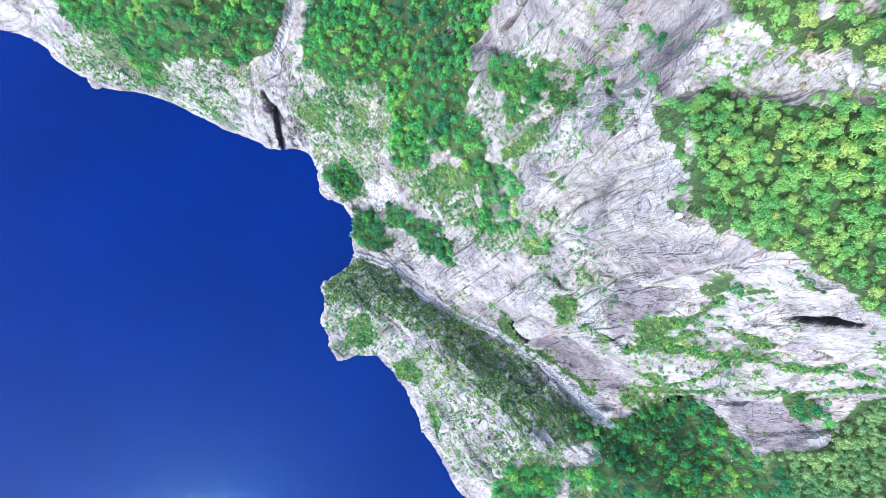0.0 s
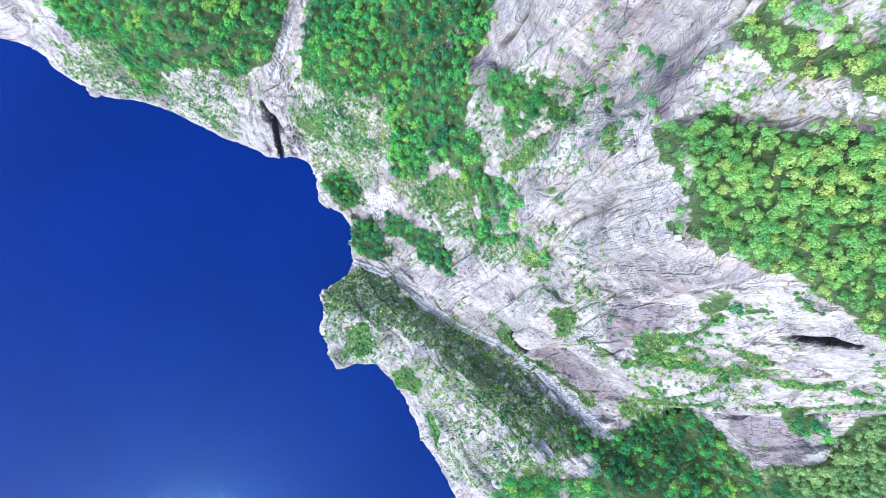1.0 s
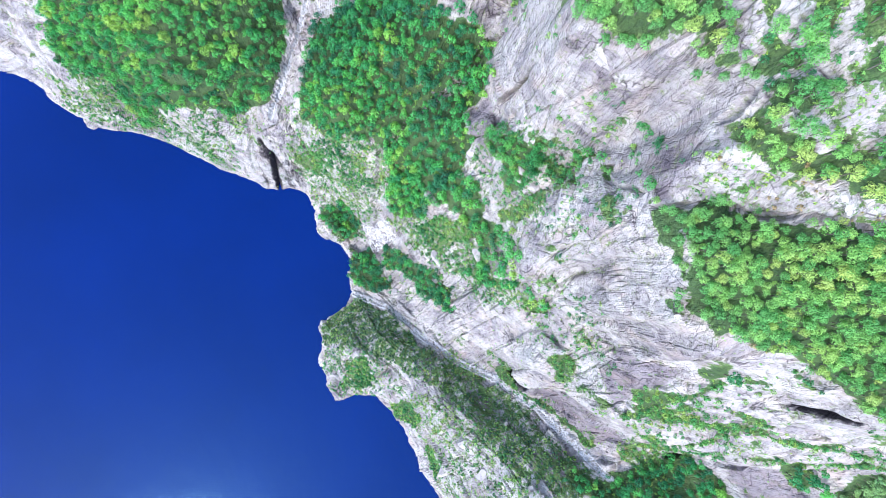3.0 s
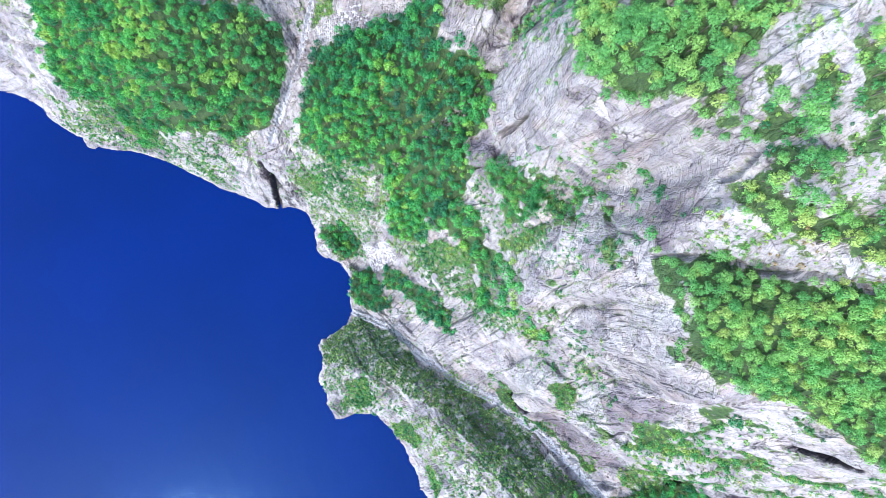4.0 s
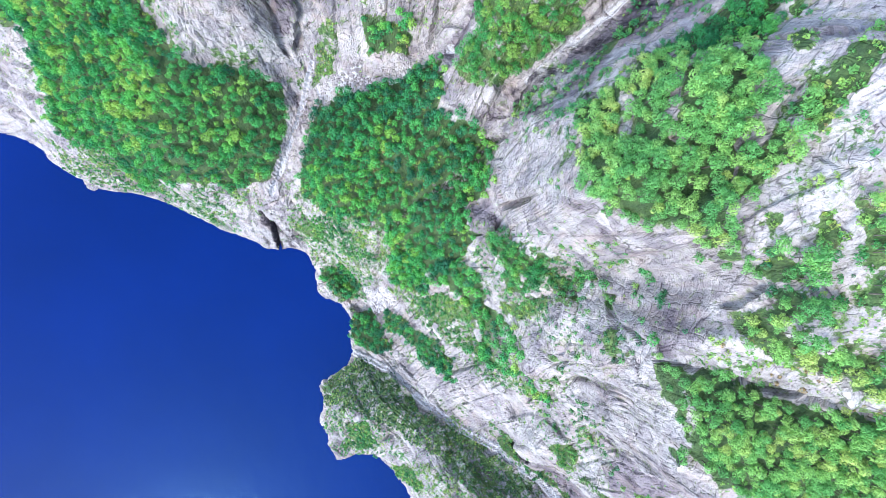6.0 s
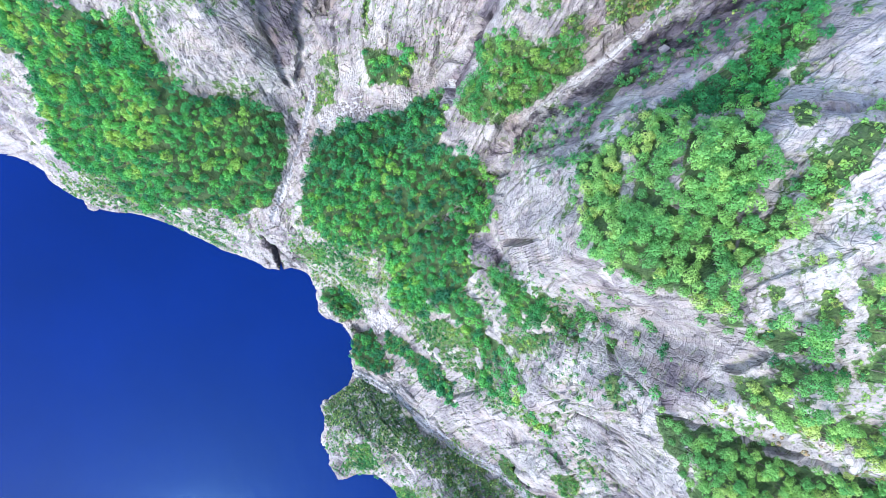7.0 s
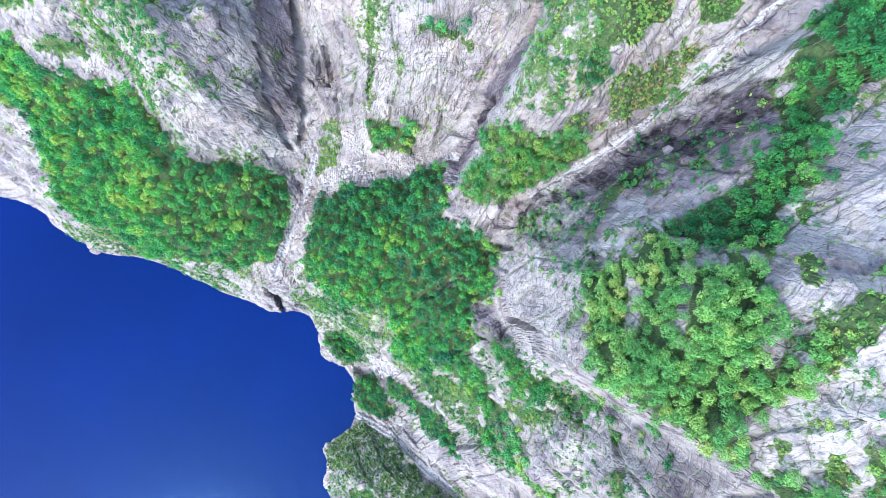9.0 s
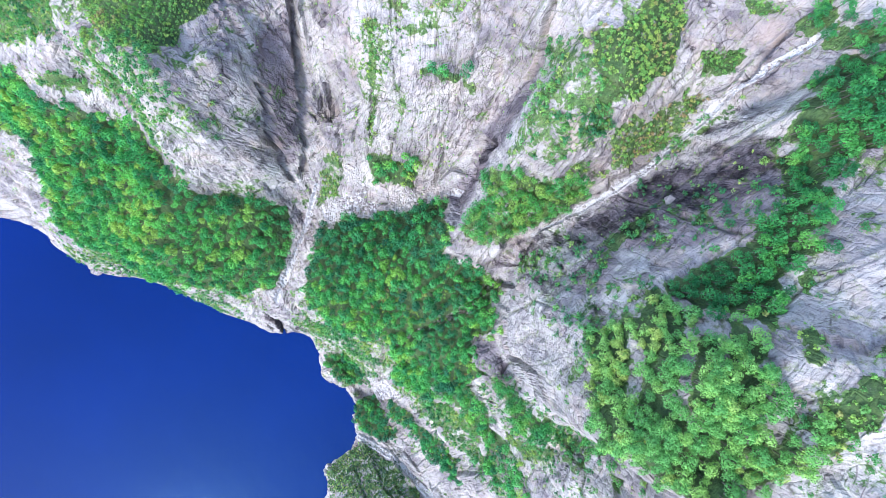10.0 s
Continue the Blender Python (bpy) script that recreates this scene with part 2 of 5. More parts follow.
    island = nt.nodes.new("ShaderNodeNewGeometry").outputs["Random Per Island"]
    col = mix(nt, 1.0, col, ramp(nt, island, (0.0, (0.72, 0.76, 0.74)), (0.5, grey(1.0)), (1.0, (1.18, 1.15, 1.05))), "MULTIPLY")
    nt.links.new(col, bsdf.inputs["Base Color"])
    bsdf.inputs["Roughness"].default_value = 0.6
    bsdf.inputs["Specular IOR Level"].default_value = 0.25
    trans = nt.nodes.new("ShaderNodeBsdfTranslucent")
    nt.links.new(col, trans.inputs["Color"])
    both = nt.nodes.new("ShaderNodeMixShader")
    both.inputs[0].default_value = 0.3
    nt.links.new(bsdf.outputs[0], both.inputs[1])
    nt.links.new(trans.outputs[0], both.inputs[2])
    nt.links.new(both.outputs[0], nt.nodes["Material Output"].inputs["Surface"])
    return m


def bark_material():
    m, nt, bsdf = material("bark")
    col = ramp(nt, noise_tex(nt, place(nt, (3, 3, 0.6)), 2.0, 5, 0.7), (0.35, (0.07, 0.055, 0.045)), (0.6, (0.12, 0.11, 0.095)), (0.8, (0.28, 0.26, 0.24)))
    nt.links.new(col, bsdf.inputs["Base Color"])
    bsdf.inputs["Roughness"].default_value = 0.9
    return m


LEAF_TONES = {
    "birch": ((0.0, (0.095, 0.31, 0.095)), (0.4, (0.165, 0.42, 0.12)), (0.75, (0.26, 0.49, 0.135)), (1.0, (0.39, 0.51, 0.145))),
    "broad": ((0.0, (0.025, 0.17, 0.085)), (0.45, (0.06, 0.34, 0.1)), (0.8, (0.15, 0.5, 0.11)), (1.0, (0.33, 0.52, 0.11))),
    "alder": ((0.0, (0.03, 0.19, 0.07)), (0.45, (0.06, 0.31, 0.09)), (0.8, (0.12, 0.4, 0.09)), (1.0, (0.25, 0.44, 0.1))),
    "dark": ((0.0, (0.025, 0.15, 0.085)), (0.5, (0.05, 0.3, 0.1)), (0.85, (0.1, 0.44, 0.1)), (1.0, (0.24, 0.5, 0.09))),
    "pale": ((0.0, (0.13, 0.29, 0.13)), (0.5, (0.22, 0.4, 0.16)), (1.0, (0.31, 0.46, 0.18))),
    "bush": ((0.0, (0.035, 0.17, 0.075)), (0.4, (0.075, 0.29, 0.09)), (0.75, (0.15, 0.38, 0.1)), (1.0, (0.3, 0.43, 0.11))),
    "shrub": ((0.0, (0.02, 0.08, 0.05)), (0.6, (0.045, 0.15, 0.07)), (0.88, (0.11, 0.22, 0.09)), (1.0, (0.13, 0.15, 0.1))),
    "heath": ((0.0, (0.09, 0.26, 0.08)), (0.5, (0.18, 0.39, 0.1)), (0.85, (0.34, 0.48, 0.11)), (1.0, (0.34, 0.26, 0.14))),
}
MAT_GROUND = ground_material()
MAT_ROCK = granite()
MAT_LAKE = water_material("lake_water", (0.0001, 0.0062, 0.07), 0.11)
MAT_BARK = bark_material()
MAT_TREE = {k: leaf_material("leaves_" + k, "object", *v) for k, v in LEAF_TONES.items()}
MAT_WOOD = {k: leaf_material("foliage_" + k, "wood", *v) for k, v in LEAF_TONES.items()}

# ---- the lie of the land: shore, breaks of slope, woods, joints ----

SHORE = [(-700, 300), (-480, 215), (-378, 185), (-354, 181), (-330, 160), (-298, 138), (-265, 134), (-233, 126), (-219, 119), (-185, 101), (-166, 94), (-151, 86), (-137, 83), (-127, 86), (-114, 81), (-108, 68), (-106, 49), (-98, 40), (-89, 37), (-78, 25), (-80, 10), (-77, -2), (-84, -16), (-98, -24), (-103, -31), (-102, -48), (-105, -62), (-101, -72), (-97, -86), (-90, -98), (-74, -91), (-56, -91), (-45, -103), (-33, -120), (-24, -139), (-20, -156), (-9, -168), (3, -187), (13, -206), (22, -213), (20, -235), (60, -330), (40, -520), (90, -800)]
LAND = {
    "nw_rock_band": [(-284, 173, 73), (-256, 155, 67), (-235, 142, 46), (-208, 128, 49), (-171, 117, 63), (-135, 122, 94), (-113, 130, 115)],
    "nw_wood_low": [(-278, 212, 99), (-263, 183, 94), (-220, 163, 114), (-167, 144, 144), (-131, 150, 142), (-108, 151, 142)],
    "nw_wood_high": [(-267, 237, 131), (-226, 217, 152), (-190, 203, 163), (-161, 186, 178), (-143, 177, 177), (-115, 177, 175), (-96, 176, 161)],
    "nw_cliff_foot": [(-260, 260, 159), (-212, 236, 191), (-185, 226, 177), (-155, 216, 202), (-143, 194, 192), (-134, 187, 180), (-105, 188, 188), (-93, 186, 168)],
    "nw_cliff_middle": [(-224, 259, 205), (-185, 247, 231), (-180, 235, 198), (-149, 231, 232), (-119, 209, 269), (-104, 206, 272), (-90, 217, 254), (-80, 215, 218)],
    "nw_cliff_top": [(-184, 261, 242), (-133, 249, 272), (-108, 240, 286), (-98, 225, 286), (-85, 246, 270), (-74, 248, 249), (-72, 232, 229)],
    "cleft": [(-64, 255, 252), (-69, 233, 219), (-73, 210, 193), (-82, 191, 166), (-93, 162, 143), (-106, 133, 117)],
    "waterfall_gully": [(-78, 199, 172), (-87, 174, 150), (-103, 142, 131), (-123, 111, 101), (-129, 93, 38)],
    "inner_wall_foot": [(-77, 168, 152), (-54, 188, 168), (-33, 183, 180), (-14, 189, 194), (5, 188, 217)],
    "inner_wall_middle": [(-60, 217, 207), (-39, 217, 236), (-22, 215, 246), (-7, 215, 252), (10, 212, 254)],
    "inner_wall_top": [(-54, 250, 247), (-34, 243, 278), (-20, 242, 278), (-2, 239, 280), (15, 237, 291), (30, 235, 312)],
    "ravine": [(0, 149, 214), (19, 142, 220), (29, 150, 230), (46, 162, 248), (63, 173, 269), (81, 193, 292), (95, 205, 315), (100, 215, 344)],
    "ravine_wall": [(36, 152, 236), (55, 158, 282), (71, 163, 299), (88, 176, 298), (95, 190, 322), (102, 201, 335)],
    "east_wood_ridge": [(59, 147, 306), (75, 151, 327), (86, 157, 339), (99, 174, 332), (103, 191, 346), (111, 198, 349)],
    "bench_middle": [(40, 102, 344), (47, 114, 337), (52, 107, 357), (59, 111, 357)],
    "bench_high": [(63, 116, 366), (65, 102, 364), (62, 90, 370), (74, 81, 351)],
    "ne_slabs_high": [(71, 113, 373), (77, 102, 375), (80, 89, 379), (87, 94, 388)],
    "ne_slabs_low": [(66, 90, 371), (79, 78, 361), (84, 75, 371), (92, 72, 379)],
    "step_brow": [(71, 68, 320), (75, 66, 359), (76, 60, 359), (85, 51, 351), (99, 47, 353), (108, 44, 360)],
    "step_foot": [(66, 59, 320), (72, 47, 334), (80, 45, 340), (93, 41, 350), (105, 38, 355)],
    "terrace_middle": [(70, 32, 338), (82, 32, 338), (95, 25, 343), (110, 34, 351)],
    "terrace_low": [(80, 10, 310), (91, 4, 321), (110, -3, 318), (125, -13, 316), (131, -18, 331)],
    "white_cliff_brow": [(65, 43, 311), (69, 29, 333), (78, 14, 307), (89, 2, 318), (104, -7, 307), (132, -25, 293), (136, -23, 326)],
    "white_cliff_face": [(58, 58, 279), (58, 34, 296), (71, 18, 253), (81, -10, 221), (96, -16, 262)],
    "white_cliff_low": [(36, 43, 194), (42, 20, 222), (53, 1, 173), (67, -23, 177), (81, -47, 213)],
    "cliff_foot": [(25, 12, 130), (34, -31, 108), (49, -50, 108), (74, -71, 114), (95, -77, 145), (110, -78, 166)],
    "path_gully": [(-76, -4, 0), (-43, -9, 25), (-19, -28, 45), (7, -44, 61), (38, -57, 86), (67, -79, 107), (85, -93, 127), (101, -104, 147)],
    "headland_crest": [(-94, -56, 13), (-66, -48, 43), (-45, -65, 48), (-18, -74, 76), (18, -77, 106), (42, -102, 125), (62, -112, 136), (83, -121, 151)],
    "headland_lee": [(-87, -28, 10), (-46, -35, 53), (-10, -54, 71), (26, -70, 93), (51, -86, 113), (72, -105, 139)],
    "headland_seaward": [(-61, -73, 24), (-38, -91, 27), (-10, -112, 52), (7, -131, 72), (25, -149, 112), (40, -177, 74)],
    "south_valley": [(106, -107, 154), (119, -114, 173), (130, -131, 179)],
    "se_crag_high": [(96, -29, 254), (112, -36, 253), (122, -26, 275), (132, -26, 296), (143, -30, 311)],
    "se_crag_low": [(98, -56, 211), (124, -56, 227), (142, -47, 256), (171, -54, 269)],
    "se_crag_foot": [(121, -83, 164), (137, -80, 184), (148, -70, 221), (164, -64, 242)],
    "se_knoll": [(147, -87, 194), (154, -87, 228), (169, -78, 234), (186, -88, 240)],
    "se_wood": [(76, -144, 132), (101, -127, 174), (142, -116, 183), (160, -116, 215), (190, -111, 228)],
    "shore_wood": [(-88, 67, 14), (-76, 39, 3), (-61, 15, 15), (-37, 3, 26), (0, 0, 75)],
    "brook": [(-26, 102, 161), (-40, 88, 128), (-46, 67, 86), (-49, 45, 32)],
    "middle_slope": [(-23, 66, 110), (0, 48, 124), (24, 31, 141), (34, 17, 170)],
    "middle_wood": [(-60, 113, 166), (-32, 112, 162), (-6, 100, 180), (12, 81, 179)],
    "inner_wood": [(-74, 158, 150), (-50, 142, 175), (-23, 143, 198), (0, 138, 203), (20, 126, 196)],
    "crag_west": [(20, 106, 198), (25, 90, 226), (21, 71, 193), (29, 56, 187)],
    "crag_plateau": [(36, 75, 238), (45, 60, 240), (54, 65, 248), (62, 67, 281), (66, 74, 311)],
    "rib_edge": [(3, 160, 248), (8, 169, 249), (15, 177, 259), (25, 192, 287), (29, 201, 302), (35, 212, 313)],
    "rib_foot_west": [(-3, 172, 208), (7, 191, 217), (16, 199, 239), (22, 209, 254), (28, 217, 270)],
    "rib_slope": [(13, 157, 248), (22, 165, 259), (35, 174, 267), (43, 177, 279), (54, 180, 293), (68, 180, 285)],
    "rib_front": [(8, 150, 233), (17, 143, 220), (23, 153, 242), (34, 160, 239)],
    "prow_foot": [(-2, 135, 201), (12, 138, 201), (26, 135, 214)],
    "ravine_side": [(40, 144, 260), (49, 147, 286), (57, 148, 301), (68, 153, 308), (74, 151, 328), (83, 156, 336)],
    "bench_north_edge": [(37, 134, 279), (48, 136, 308), (62, 140, 329), (74, 143, 336), (81, 139, 351)],
    "bench_north": [(37, 114, 294), (45, 125, 331), (54, 124, 350), (63, 127, 362), (75, 129, 363)],
    "brow_cliff_foot": [(30, 100, 225), (36, 87, 242), (42, 85, 279), (56, 74, 262), (64, 72, 273), (65, 78, 304), (73, 70, 322)],
    "step_wall": [(63, 78, 288), (68, 77, 350), (74, 74, 350)],
    "step_slab": [(65, 61, 290), (69, 63, 327), (73, 62, 345)],
    "white_cliff_ramp": [(40, 22, 205), (51, 11, 208), (63, 12, 216), (66, 28, 247), (62, 36, 313)],
    "white_cliff_skirt": [(52, -12, 161), (65, -16, 191), (74, 5, 238), (77, 3, 275), (79, 4, 297), (86, -2, 320)],
    "se_cliff_ramp": [(52, -27, 157), (66, -18, 192), (78, -34, 201), (87, -31, 220), (94, -26, 253), (106, -30, 259)],
    "se_cliff_rise": [(104, -45, 232), (124, -40, 256), (123, -21, 286), (134, -28, 298), (129, -17, 327)],
    "nw_face": [(-126, 201, 241), (-103, 201, 256), (-89, 207, 236), (-93, 195, 179)],
    "nw_brow": [(-170, 252, 239), (-111, 220, 298), (-103, 213, 294), (-99, 220, 282)],
    "ne_shoulder": [(74, 118, 378), (82, 125, 383), (93, 135, 372)],
    "ne_crown": [(84, 119, 388), (82, 109, 384)],
    "step_ledge_edge": [(64, 83, 360), (70, 77, 353), (72, 70, 336), (70, 59, 351)],
    "step_ledge": [(76, 66, 363), (81, 69, 368)],
    "shore_flat": [(-88, 60, 15), (-80, 46, 10), (-70, 36, 2), (-66, 24, 10)],
}

SPOT_HEIGHTS = {  # single heights between the breaks of slope
    "rib_and_gorge": [(29.5, 163.3, 249.9), (50.9, 158.0, 262.9), (38.1, 211.2, 317.5), (51.9, 205.2, 331.7), (75.5, 211.0, 316.3), (96.6, 212.9, 311.0), (106.1, 206.7, 326.7), (113.4, 200.7, 341.5), (29.2, 206.9, 290.8), (43.4, 197.9, 318.2), (63.3, 199.3, 313.0), (88.0, 203.5, 299.3), (100.9, 198.7, 313.4), (100.0, 188.7, 344.4), (111.7, 186.9, 350.0), (23.7, 194.2, 283.8), (39.9, 187.8, 307.5), (61.8, 189.8, 299.0), (85.7, 191.7, 290.0), (93.5, 185.0, 316.5), (99.7, 179.6, 336.4), (31.0, 178.4, 274.8), (52.7, 177.6, 278.7), (74.0, 176.9, 280.6), (85.4, 172.5, 304.5), (90.4, 167.5, 332.1), (27.4, 160.9, 249.4), (62.4, 156.0, 295.3), (9.3, 152.8, 239.3), (22.8, 146.7, 229.5)],
    "rib_and_gorge_more": [(37.5, 158.0, 238.3), (47.4, 164.1, 254.6), (51.3, 146.3, 295.4), (17.9, 195.0, 253.1), (12.6, 161.0, 249.6)],
    "bench": [(51.9, 130.5, 334.3), (56.7, 119.9, 362.9), (36.1, 140.1, 253.6), (41.3, 116.8, 329.9), (51.0, 110.1, 352.6), (60.9, 106.9, 362.9), (59.3, 95.9, 356.2), (70.1, 94.2, 364.3), (72.5, 81.6, 367.4), (53.9, 137.8, 322.2), (37.6, 134.7, 279.0), (38.7, 125.2, 307.3), (37.8, 106.0, 327.1), (54.9, 90.4, 350.3), (48.3, 124.0, 332.6), (57.6, 132.8, 339.7)],
    "upper_slabs": [(67.6, 116.8, 369.9), (76.6, 113.9, 376.4), (82.2, 110.2, 386.8), (71.3, 104.6, 370.2), (79.6, 102.2, 377.9), (82.6, 98.4, 390.9), (76.3, 91.5, 376.6), (84.1, 89.8, 383.8), (80.6, 80.3, 375.7), (109.8, 177.1, 345.9), (98.1, 164.7, 346.5), (104.6, 162.3, 359.2), (72.9, 153.5, 320.4), (81.4, 151.6, 339.3), (91.0, 150.5, 349.9), (95.7, 148.9, 365.4), (101.1, 155.6, 366.5), (71.3, 137.3, 342.8), (82.0, 137.0, 352.5), (90.5, 136.8, 362.3), (69.0, 125.8, 362.9), (76.3, 126.4, 373.8), (83.6, 127.0, 382.2), (71.3, 115.9, 371.1), (77.5, 117.4, 381.9), (84.3, 118.1, 388.3), (77.7, 105.2, 381.2), (64.4, 126.1, 363.2)],
    "crag": [(46.0, 89.0, 310.8), (54.8, 85.2, 340.6), (62.3, 82.7, 359.2), (25.2, 76.7, 205.4), (19.9, 48.7, 152.6), (42.6, 50.5, 220.8), (55.8, 53.5, 277.8), (31.3, 74.1, 231.1), (44.5, 55.9, 229.1), (38.1, 95.9, 331.7), (40.2, 86.3, 274.7)],
    "step_and_terrace": [(76.9, 69.4, 368.6), (88.6, 69.1, 371.0), (92.4, 68.8, 379.3), (69.3, 56.6, 346.4), (77.5, 57.0, 359.7), (87.8, 57.1, 365.8), (98.0, 57.3, 368.5), (59.8, 35.1, 286.3), (67.6, 39.5, 321.6), (78.2, 41.4, 336.7), (91.3, 42.0, 342.7), (96.8, 44.0, 358.2), (103.7, 44.5, 362.5), (75.4, 25.7, 332.0), (87.7, 27.3, 340.1), (99.5, 28.7, 346.8), (112.5, 29.3, 350.6), (101.2, 11.0, 333.3), (113.6, 12.8, 339.9), (57.2, 46.3, 291.0), (62.3, 42.6, 306.7), (66.3, 49.1, 317.2), (67.0, 31.4, 309.9)],
    "main_cliff": [(29.8, 18.1, 151.1), (46.7, 29.9, 242.9), (22.5, -24.6, 96.2), (50.7, -9.2, 167.2), (6.7, -64.6, 76.5), (67.2, -34.2, 180.8), (87.4, 9.5, 327.8), (53.5, -33.5, 168.8), (77.9, -29.9, 200.4), (48.8, 34.0, 248.4), (70.4, 22.0, 320.6), (43.3, 14.8, 180.2), (52.5, 10.1, 212.4), (31.8, -4.2, 130.7), (43.1, -18.9, 127.2), (54.6, -14.5, 166.2), (66.8, -24.7, 185.6), (86.3, -10.8, 279.0), (82.4, -2.1, 312.8), (73.6, 9.8, 321.8), (73.8, 18.6, 325.5)],
    "headland_and_valley": [(46.1, -59.4, 95.9), (62.3, -85.1, 112.2), (79.6, -68.4, 119.6), (42.8, -96.7, 123.2), (79.0, -96.5, 124.1), (106.0, -88.4, 154.5), (131.3, -82.8, 175.7), (57.1, -118.0, 146.0), (106.1, -115.2, 154.3), (143.2, -105.1, 183.9), (95.9, -86.5, 142.2), (113.0, -73.7, 182.2), (154.4, -100.0, 220.3)],
    "south_face": [(87.0, -46.5, 215.5), (107.4, -28.8, 263.6), (113.9, -8.3, 318.3), (89.8, -24.5, 248.1), (103.0, -21.6, 273.7), (120.2, -16.6, 317.0), (128.9, -15.4, 327.3), (86.8, -49.7, 218.0), (108.1, -46.8, 233.7), (126.3, -43.9, 249.4), (140.1, -40.4, 267.7), (148.1, -36.3, 289.4), (146.7, -74.2, 208.1), (160.0, -67.5, 233.7), (173.5, -62.6, 252.3), (170.8, -86.9, 237.4), (87.5, -21.3, 242.5), (104.5, -13.2, 290.3), (129.6, -65.9, 214.6), (152.5, -84.0, 218.4), (159.8, -82.1, 233.8), (119.6, -33.5, 263.4), (132.7, -27.0, 306.3)],
    "inner_face": [(24.6, 225.7, 280.6), (-78.5, 231.4, 256.7), (-52.6, 238.0, 238.5), (-29.3, 227.4, 266.4), (-10.8, 225.3, 271.2), (7.6, 225.0, 271.3), (-58.0, 224.0, 196.6), (-33.3, 213.6, 232.9), (-12.2, 211.0, 241.3), (5.7, 211.5, 246.5), (20.1, 211.9, 253.6), (-56.6, 201.7, 186.4), (-37.4, 196.8, 196.8), (-13.4, 196.5, 210.1), (6.3, 196.6, 222.9), (-49.4, 188.1, 176.8), (-20.0, 185.2, 193.4), (3.4, 178.4, 215.6)],
    "north_west_face": [(-197.6, 245.9, 221.4), (-141.7, 231.2, 271.1), (-103.1, 218.0, 303.9), (-89.8, 223.8, 288.7), (-169.3, 231.5, 203.2), (-108.5, 209.2, 275.0), (-92.4, 214.2, 258.2), (-213.9, 230.0, 169.3), (-115.3, 196.3, 243.0), (-96.4, 198.1, 233.0), (-87.3, 202.2, 186.1), (-135.3, 192.1, 195.6), (-106.6, 191.1, 198.8), (-96.3, 188.8, 177.6)],
}

WOODS = [
    ("nw_wood", "broad", 1, [(-252, 263), (-220, 239), (-184, 227), (-158, 219), (-147, 195), (-136, 185), (-102, 184), (-92, 178), (-95, 159), (-111, 129), (-135, 125), (-170, 130), (-243, 135), (-237, 154), (-280, 167), (-273, 197), (-272, 228), (-285, 249)]),
    ("nw_wood_west", "broad", 0.9, [(-307, 267), (-256, 247), (-260, 225), (-296, 238), (-338, 260)]),
    ("inner_wood", "dark", 1, [(-76, 168), (-62, 184), (-47, 175), (-30, 175), (-15, 176), (0, 179), (2, 163), (-3, 150), (22, 139), (27, 130), (25, 113), (12, 105), (17, 89), (3, 69), (-19, 64), (-33, 81), (-34, 100), (-68, 104), (-93, 122), (-87, 144)]),
    ("brook_wood", "broad", 0.9, [(-31, 91), (-22, 77), (12, 72), (18, 70), (25, 53), (35, 41), (35, 14), (21, 7), (24, 38), (3, 59), (-23, 59), (-35, 66)]),
    ("shore_slope", "bush", 0.45, [(-263, 176), (-222, 158), (-196, 129), (-129, 128), (-136, 116), (-190, 116), (-260, 135), (-296, 145)]),
    ("shore_rocks_green", "bush", 0.5, [(-99, 107), (-63, 105), (-46, 95), (-57, 75), (-85, 84)]),
    ("nw_shore_mix", "bush", 0.4, [(-312, 173), (-277, 157), (-212, 136), (-141, 123), (-163, 101), (-214, 116), (-273, 136), (-314, 150)]),
    ("inner_edge", "bush", 0.5, [(-88, 109), (-52, 102), (-31, 91), (-39, 68), (-75, 91)]),
    ("terrace_wood", "birch", 1, [(65.8, 49), (67.3, 45.8), (71.8, 43.8), (73.9, 45.2), (78.4, 44.9), (86.1, 41.6), (92.2, 39.3), (96.4, 38.7), (104.1, 36.9), (114.7, 35.4), (135.5, -20), (131.7, -20.4), (127, -16.9), (122.4, -10.4), (113, -5.2), (109, -1.2), (97.8, 0.2), (92.6, 3.7), (85.8, 4.6), (82.2, 10.3), (79.7, 15), (73.8, 19), (72, 24.1), (71.3, 27.4), (69.4, 33.5), (65.9, 40.7)]),
    ("terrace_clump", "birch", 0.9, [(72.1, 17.6), (73, 18.2), (75.1, 12.8), (72.9, 12.7)]),
    ("ledge_heath", "birch", 0.95, [(74.9, 64), (78.3, 63.1), (84.1, 60.7), (88.7, 56.5), (96.7, 54.7), (105.3, 52), (111.9, 40.7), (99.2, 45.5), (96.3, 49.1), (91.8, 50.9), (85, 52.4), (76.8, 57)]),
    ("ledge_tuft_a", "heath", 0.8, [(89.9, 50.5), (94.4, 47.4), (95.7, 44), (92.9, 46.9)]),
    ("ledge_tuft_b", "heath", 0.8, [(69.1, 51.3), (71.5, 49.8), (71.9, 47.8)]),
    ("ledge_tuft_c", "heath", 0.5, [(68.8, 57), (73.3, 52.2), (74.1, 50.2), (69.4, 53.7)]),
    ("ledge_tuft_d", "heath", 0.8, [(80.2, 48.2), (82.7, 48.6), (83.2, 46.9)]),
    ("ledge_tuft_e", "heath", 0.7, [(104.1, 40.4), (112.5, 39.2), (113.7, 37.4), (105.4, 38.5)]),
